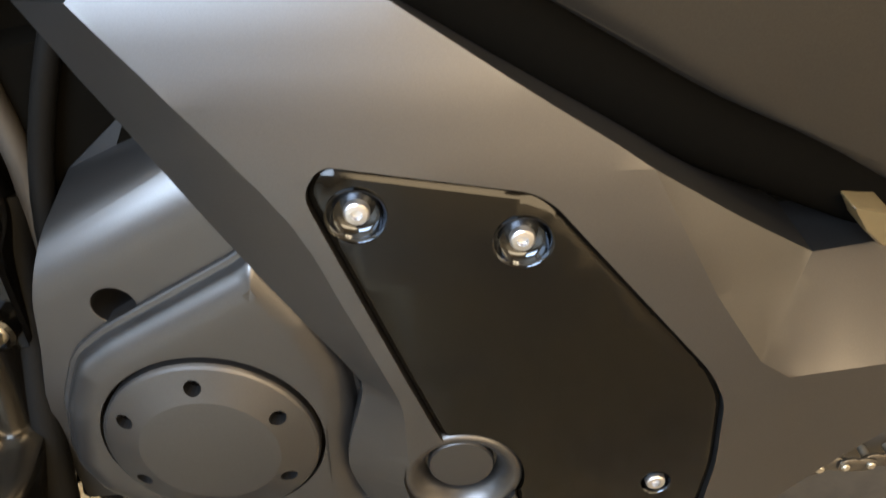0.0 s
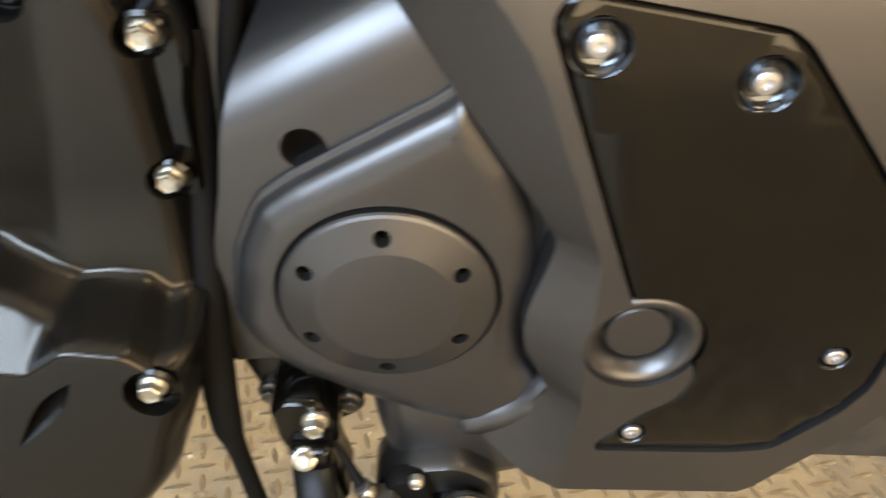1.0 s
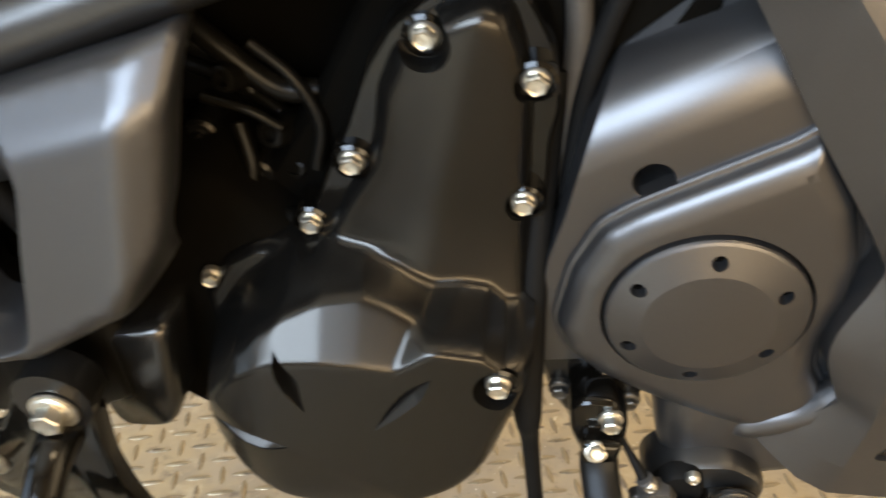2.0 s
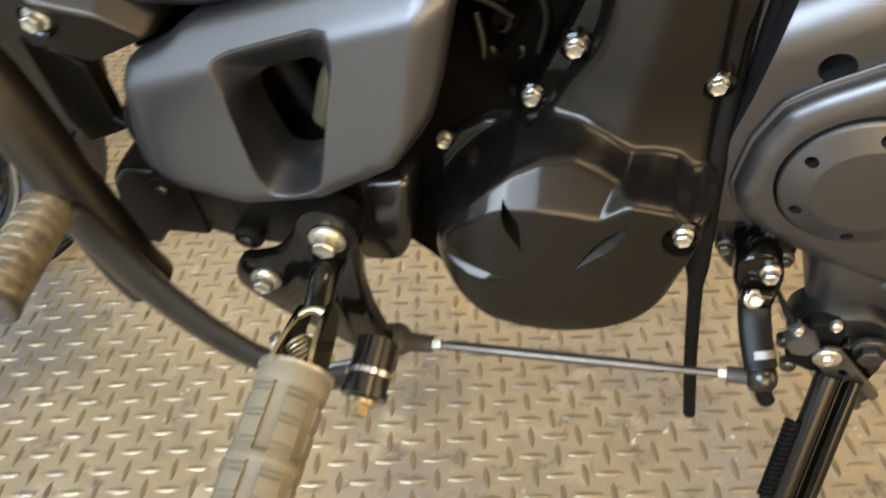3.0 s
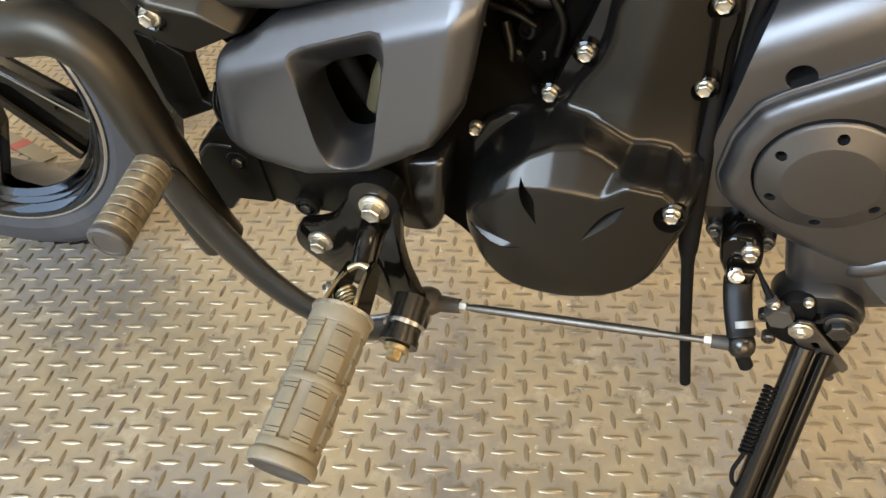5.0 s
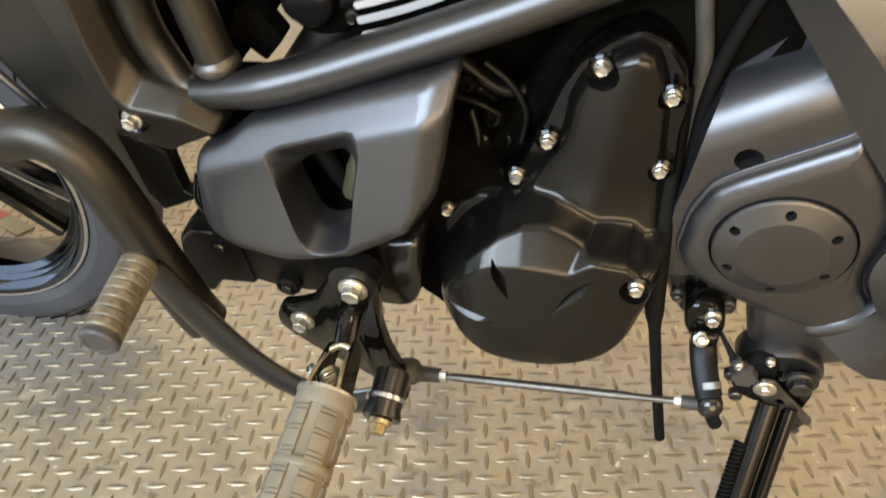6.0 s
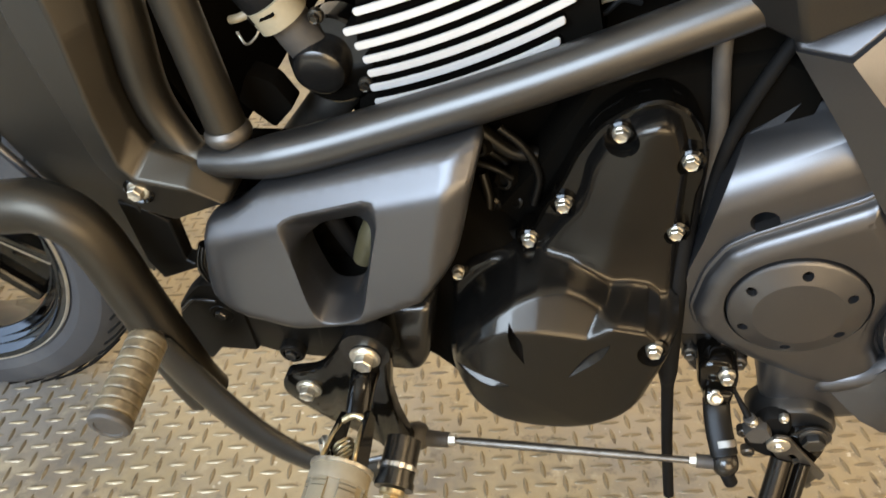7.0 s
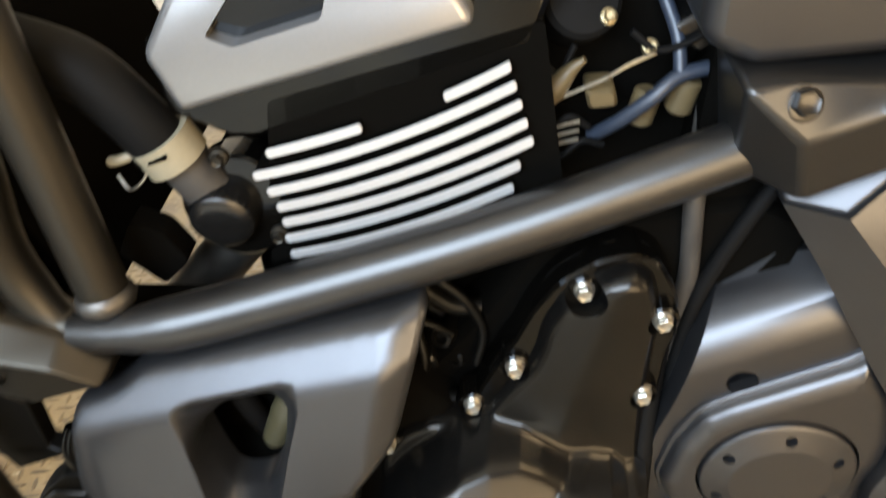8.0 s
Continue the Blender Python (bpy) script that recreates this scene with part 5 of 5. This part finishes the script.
    part("spring", coil(a, a + d * 0.072, 0.0052, 0.0015, 16), RUBBER, st, "black coil return spring")
    part("spring_hook", tube([a + d * 0.070, a + d * 0.080 - side * 0.002, a + d * 0.092 - side * 0.004, a + d * 0.103, a + d * 0.106 + side * 0.008, a + d * 0.100 + side * 0.012], 0.0022, n=8), RUBBER, st)
    return st


side_stand = stand()

# hoses
part("drain_hose", tube([(-0.026, 0.060, 0.52), (-0.029, 0.045, 0.46), (-0.031, 0.024, 0.40), (-0.031, 0.008, 0.35), (-0.0295, 0.0, 0.316), (-0.027, 0.0, 0.29), (-0.018, 0.0, 0.20), (-0.008, -0.008, 0.118)], [0.009, 0.009, 0.009, 0.0095, 0.0085, 0.0056, 0.0054, 0.0054], n=14), RUBBER, bike, "black rubber drain hose")
part("breather_hose", tube([(-0.018, 0.09, 0.66), (-0.0215, 0.062, 0.6064), (-0.0155, 0.060, 0.5499), (-0.0150, 0.060, 0.5225), (-0.018, 0.055, 0.45)], 0.0066, n=14), PEG_END, bike, "grey-black rubber breather hose")
part("breather_hose", tube([(0.05, 0.07, 0.65), (0.0193, 0.060, 0.601), (-0.008, 0.055, 0.52), (-0.016, 0.045, 0.42), (-0.025, 0.03, 0.34)], 0.0055, n=14), RUBBER, bike, "black rubber overflow hose")

# upper frame joint above the tube
joint = part("frame_joint", cage([(-0.0262, 0.005, 0.7032), (0.0067, 0.0, 0.6758), (0.040, 0.0, 0.6935), (0.11, 0.0, 0.731), (0.0, 0.013, 0.7050), (0.047, 0.012, 0.7060), (0.12, 0.012, 0.745),
             (-0.0130, 0.034, 0.640), (0.0190, 0.011, 0.6345), (0.0610, 0.011, 0.6570), (0.125, 0.011, 0.690)],
             [[0, 1, 2, 5, 4], [2, 3, 6, 5], [0, 7, 8, 1], [1, 8, 9, 2], [2, 9, 10, 3]], 0.09), TUBE, bike, "satin black cast frame joint", bevel=0.0035, segs=4)
bolt(joint, (0.0030, 0.0075, 0.6960), axis=(0, -0.9, 0.42), hexr=0.007, flange=0.0100, high=0.008, material=BLACK)
part("tank_side", cage([(-0.045, 0.03, 0.715), (-0.018, 0.026, 0.703), (0.05, 0.026, 0.712), (0.13, 0.026, 0.75), (0.13, 0.02, 0.83), (-0.05, 0.02, 0.83)], [[0, 1, 2, 3, 4, 5]], 0.12), PLASTIC, bike, "dark side of the fuel tank", bevel=0.01, segs=5)


# front wheel
def wheel():
    c, ax = Vector((-0.980, 0.165, 0.285)), Vector((0.07, -1, 0)).normalized()
    w = new("front_wheel")
    w.parent = bike
    tagged(w, "black cast front wheel with a dusty tyre")
    part("tyre", lathe([(0.238, -0.040), (0.250, -0.056), (0.278, -0.060), (0.300, -0.046), (0.315, -0.020), (0.318, 0.0), (0.315, 0.020), (0.300, 0.043), (0.284, 0.0545), (0.276, 0.0560), (0.256, 0.0545), (0.244, 0.048), (0.238, 0.040)], c, ax, 90, caps=False), TYRE, w, "dusty dark grey tyre", sharp=24)
    for k in range(60):
        a = radians(6 * k)
        e = Vector((math.cos(a), 0, math.sin(a)))
        f = Vector((math.cos(a + 0.10), 0, math.sin(a + 0.10)))
        part("tread_groove", tube([c + e * 0.2990 + ax * 0.0440, c + e.lerp(f, 0.5) * 0.3085 + ax * 0.030, c + f * 0.3155 + ax * 0.006], 0.0018, n=6, step=4), RUBBER, w)
    part("rim", lathe([(0.216, -0.046), (0.240, -0.046), (0.241, -0.040), (0.228, -0.034), (0.214, -0.018), (0.212, 0.018), (0.226, 0.032), (0.241, 0.040), (0.241, 0.048), (0.236, 0.050), (0.230, 0.047), (0.226, 0.040), (0.222, 0.037), (0.219, 0.038), (0.216, 0.035), (0.2135, 0.030), (0.2125, 0.0305), (0.209, 0.026), (0.2055, 0.021), (0.2035, 0.0215), (0.2015, 0.012), (0.200, 0.0), (0.204, -0.020), (0.216, -0.046)], c, ax, 90, caps=False), RIM, w, "gloss black rim with a bright edge", sharp=30)
    part("rim_stripe", lathe([(0.2365, 0.0496), (0.239, 0.0505), (0.2412, 0.0488), (0.2418, 0.046)], c, ax, 90, caps=False), CHROME, w)
    part("hub", lathe([(0.04, -0.05), (0.045, -0.02), (0.045, 0.02), (0.04, 0.05)], c, ax, 32), GLOSS, w)
    o = Vector((c.x, c.z))
    for k in range(5):
        turn = Matrix.Rotation(radians((0, 66, 138, 206, 278)[k]), 2)

        def lay(pts, rings, r=0.004):
            return relief([o + turn @ Vector(p) for p in pts], [(d, c.y + h) for d, h in rings], r, tilt=(0.07, 0), at=(c.x, c.z), n=3)

        spoke = part("spoke", lay([(0.030, 0.046), (0.0934, 0.0317), (0.2090, -0.0550), (0.1440, -0.1380), (0.0526, -0.0246), (0.018, -0.018)], [(0, 0.0), (0, -0.006), (0.002, -0.008)]), GLOSS, w, "gloss black slanted wheel spoke", sharp=30)
        for x, y, g in ((0.118, -0.016, 0.0056), (0.134, -0.037, 0.0090), (0.156, -0.061, 0.0115)):
            e = Vector((0.80, -0.60)) * g * 1.4
            n = Vector((0.60, 0.80)) * g * 0.75
            q = Vector((x, y))
            cut(spoke, lay([q - e - n, q + e - n, q + e + n, q - e + n], [(0, 0.05), (0, -0.05)], 0.004), sharp=30)
        part("spoke_rib", lay([(0.040, 0.050), (0.0934, 0.0317), (0.2090, -0.0550), (0.1960, -0.0710), (0.0880, 0.0110), (0.030, 0.020)], [(0, 0.0), (0, -0.018), (0.002, -0.021)]), RIM, spoke, "raised upper rib of the spoke", sharp=30)
        part("spoke_rib", lay([(0.0526, -0.0246), (0.0650, -0.0130), (0.1580, -0.1270), (0.1440, -0.1380)], [(0, 0.0), (0, -0.018), (0.002, -0.021)]), GLOSS, spoke, "raised lower rib of the spoke", sharp=30)
        part("spoke_line", lay([(0.0905, 0.0205), (0.2010, -0.0640), (0.1990, -0.0665), (0.0890, 0.0180)], [(0, -0.018), (0, -0.0222)], 0.0006), CHROME, spoke, "thin bright line along the rib")
    return w


front_wheel = wheel()


# fittings behind the frame tube, right of the cylinder
part("plug_cap", tube([(-0.1223, 0.082, 0.650), (-0.1103, 0.080, 0.6639), (-0.101, 0.078, 0.6778), (-0.0945, 0.076, 0.6846)], [0.006, 0.008, 0.004, 0.0018], n=12), CREAM, bike, "pale plug cap with a pointed tab")
part("connector", relief([(-0.0891, 0.6511), (-0.0926, 0.6640), (-0.0749, 0.6656), (-0.0715, 0.6536)], [(0, 0.10), (0, 0.080), (0.002, 0.077)], 0.004), CREAM, bike, "pale electrical connector")
tan = part("tan_connector", relief([(-0.126, 0.622), (-0.126, 0.642), (-0.112, 0.645), (-0.108, 0.630)], [(0, 0.09), (0, 0.072), (0.002, 0.070)], 0.003), CREAM, bike, "yellowed tan connector block")
for k in range(3):
    part("terminal", tube([(-0.108, 0.074, 0.630 + 0.006 * k), (-0.094, 0.074, 0.634 + 0.006 * k)], 0.0014, n=6), ZINC, tan)
part("vacuum_hose", tube([(-0.085, 0.085, 0.630), (-0.071, 0.075, 0.646), (-0.055, 0.070, 0.664), (-0.040, 0.075, 0.676), (-0.015, 0.08, 0.681)], 0.0045, n=12), BLUEGREY, bike, "blue-grey vacuum hose")
part("vacuum_hose", tube([(-0.040, 0.075, 0.676), (-0.043, 0.085, 0.695), (-0.052, 0.10, 0.715)], 0.004, n=12), BLUEGREY, bike, "blue-grey vacuum hose branch")
for p in ((-0.058, 0.085, 0.640), (-0.036, 0.085, 0.648)):
    part("injector", tube([Vector(p), Vector(p) + Vector((0.004, 0.0, 0.022))], 0.0085, n=18, cap=0.002), CREAM, bike, "pale tan injector body")
part("wire", tube([(-0.115, 0.078, 0.655), (-0.085, 0.075, 0.672), (-0.07, 0.075, 0.682), (-0.05, 0.08, 0.690)], 0.0012, n=6), ZINC, bike, "thin bare wire")
cap = part("throttle_cap", lathe([(0.022, -0.03), (0.022, 0.0), (0.019, 0.003), (0, 0.004)], (-0.098, 0.085, 0.716), (0.1, -0.8, 0.5), 32), RUBBER, bike, "dark round throttle cap")
for q in ((-0.084, 0.078, 0.709), (-0.110, 0.078, 0.725), (-0.058, 0.082, 0.690)):
    bolt(cap, q, axis=(0, -0.8, 0.5), hexr=0.0035, flange=0.005, material=BRASS)
for p in ((-0.150, 0.075, 0.700), (0.018, 0.085, 0.62), (-0.004, 0.09, 0.615), (0.006, 0.09, 0.598)):
    bolt(upper_cover, p, hexr=0.0035, flange=0.005, material=STEEL)
bolt(upper_cover, (-0.0261, 0.085, 0.5649), hexr=0.0050, flange=0.0072, material=ZINC)
for p, q in (((0.0066, 0.085, 0.6040), (0.0086, 0.083, 0.5990)), ((0.0100, 0.085, 0.6025), (0.0115, 0.083, 0.5975)), ((0.0020, 0.085, 0.5910), (0.0120, 0.083, 0.5895)), ((-0.0076, 0.085, 0.5960), (-0.0066, 0.083, 0.5900)), ((-0.0040, 0.085, 0.5760), (-0.0030, 0.083, 0.5720))):
    part("terminal", tube([p, q], 0.0018, n=8), STEEL, bike, "small steel terminal")

for line in (((-0.128, 0.080, 0.650), (-0.112, 0.076, 0.640), (-0.100, 0.076, 0.648), (-0.088, 0.078, 0.640)), ((-0.118, 0.078, 0.628), (-0.104, 0.074, 0.622), (-0.092, 0.075, 0.632), (-0.078, 0.078, 0.628)),
             ((-0.07, 0.08, 0.70), (-0.055, 0.078, 0.690), (-0.038, 0.08, 0.694), (-0.022, 0.082, 0.705)), ((-0.13, 0.09, 0.675), (-0.118, 0.082, 0.680), (-0.108, 0.082, 0.672), (-0.100, 0.084, 0.690))):
    part("wire", tube(line, 0.0022, n=8), RUBBER, bike, "thin black wire")
part("engine_bracket", relief([(-0.048, 0.700), (-0.030, 0.712), (-0.012, 0.70), (-0.03, 0.685)], [(0, 0.11), (0, 0.085), (0.002, 0.083)], 0.004), BLACK, bike, "black bracket beside the throttle")
part("header_pipe", tube([(-0.375, 0.10, 0.470), (-0.350, 0.10, 0.500), (-0.325, 0.10, 0.530), (-0.300, 0.105, 0.555)], [0.020, 0.020, 0.019, 0.018], n=24), STEEL, bike, "bare steel exhaust header pipe")


# ---- ceiling lamps ----
def ceiling_lamp(x, y):
    lamp = new("ceiling_lamp")
    lamp.location = (x, y, 3.2)
    part("housing", box((0, 0, -0.03), (1.3, 0.36, 0.06)), PAINT, lamp)
    part("diffuser", box((0, 0, -0.068), (1.24, 0.30, 0.016)), GLASS_LAMP, lamp)
    return tagged(lamp, "long white ceiling lamp with a warm diffuser", "ceiling lamp", "ceiling lamps")


ceiling_lamp(1.6, -0.6)
ceiling_lamp(0.2, 1.5)

# ---- lugs of the tread plate: a square grid, every other lug turned ----
CELL, TURN_F, ORG = 0.02515, radians(13.4), Vector((-0.3012, 0.5852))
EI = Vector((math.cos(TURN_F), math.sin(TURN_F)))
EJ = Vector((-EI.y, EI.x))


def lug_points():
    """Half a lens, low and rounded: rings of (x, y, z)."""
    long, wide, high = 0.0150, 0.0036, 0.0019
    out = [[], []]
    for k in range(10):
        a = 2 * math.pi * k / 10
        x, y = math.cos(a), math.sin(a)
        y *= 1 - 0.35 * abs(x)
        out[0].append((long * x, wide * y, 0.0))
        out[1].append((long * 0.72 * x, wide * 0.50 * y, high))
    return out


def lug_mesh():
    lo, hi = lug_points()
    bm = bmesh.new()
    a, b = [bm.verts.new(p) for p in lo], [bm.verts.new(p) for p in hi]
    for i in range(10):
        bm.faces.new((a[i], a[(i + 1) % 10], b[(i + 1) % 10], b[i]))
    bm.faces.new(b)
    finish(bm, 60)
    me = bpy.data.meshes.new("lug")
    bm.to_mesh(me)
    bm.free()
    me.materials.append(LUG)
    return me


def lugs():
    me = lug_mesh()
    lo, hi = lug_points()
    verts, faces = [], []
    rnd = random.Random(4)
    made = 0
    for i in range(-62, 62):
        for j in range(-44, 62):
            p = ORG + EI * (CELL * i) + EJ * (CELL * j)
            a = TURN_F + (0 if (i + j) % 2 else math.pi / 2) + rnd.uniform(-0.04, 0.04)
            if not (-1.7 < p.x < 1.2 and -0.3 < p.y < 1.8):
                continue
            if -0.62 < p.x < 0.05 and 0.42 < p.y < 0.70 and made < 300:
                ob = new("lug", me)
                ob.parent, ob.location, ob.rotation_euler = floor, (p.x, p.y, 0.0), (0, 0, a)
                made += 1
                continue
            k, c, s = len(verts), math.cos(a), math.sin(a)
            for ring in (lo, hi):
                verts += [(p.x + c * x - s * y, p.y + s * x + c * y, z) for x, y, z in ring]
            faces += [(k + q, k + (q + 1) % 10, k + 10 + (q + 1) % 10, k + 10 + q) for q in range(10)]
            faces.append(tuple(range(k + 10, k + 20)))
    rest = bpy.data.meshes.new("far_lugs")
    rest.from_pydata(verts, [], faces)
    rest.materials.append(LUG)
    rest.shade_smooth()
    ob = new("far_lugs", rest)
    ob.parent = floor
    tagged(ob, "raised steel lugs of the tread plate", kind="stuff")


lugs()


# ---- loose dirt on the plate ----
def debris():
    rnd = random.Random(11)
    verts, faces = [], []
    for _ in range(420):
        x, y = rnd.uniform(-1.1, 0.5), rnd.uniform(0.15, 1.1)
        r, a = rnd.choice((0.0008, 0.0011, 0.0016, 0.0026)) * rnd.uniform(0.6, 1.3), rnd.uniform(0, 6.28)
        k = len(verts)
        n = rnd.randint(4, 6)
        for z, f in ((0.0, 1.0), (0.0009, 0.6)):
            for i in range(n):
                t = a + 6.283 * i / n
                q = r * f * (0.6 + 0.4 * math.sin(3.1 * i + a))
                verts.append((x + 1.6 * q * math.cos(t), y + q * math.sin(t), z))
        faces += [(k + i, k + (i + 1) % n, k + n + (i + 1) % n, k + n + i) for i in range(n)]
        faces.append(tuple(range(k + n, k + 2 * n)))
    me = bpy.data.meshes.new("debris")
    me.from_pydata(verts, [], faces)
    me.materials.append(WHITE)
    tagged(new("debris", me), "pale crumbs and chips scattered on the plate floor", "debris", kind="stuff")


debris()


# ---- a strap lying beyond the front wheel ----
def strap():
    st = new("strap")
    st.matrix_world = pose(-1.30, 1.03, 0.0022, 0, 0, -21)
    for name, x0, x1, m, label in (("webbing", -0.14, 0.045, WHITE, ""), ("red_end", 0.0455, 0.075, RED, "faded red end of the strap"), ("webbing", 0.0755, 0.16, WHITE, "")):
        bm = bmesh.new()
        rows = []
        for i in range(9):
            x = x0 + (x1 - x0) * i / 8
            h = 0.0012 + 0.0008 * math.sin(37 * x)
            rows.append([bm.verts.new((x, y, z)) for y, z in ((-0.017, 0.0), (-0.017, h), (-0.015, h + 0.0008), (0.015, h + 0.0008), (0.017, h), (0.017, 0.0))])
        for a, b in zip(rows, rows[1:]):
            for k in range(6):
                bm.faces.new((a[k], a[(k + 1) % 6], b[(k + 1) % 6], b[k]))
        bm.faces.new(rows[0])
        bm.faces.new(rows[-1])
        part(name, bm, m, st, label)
    return tagged(st, "pale woven strap with a faded red end lying on the floor", "strap")


strap()
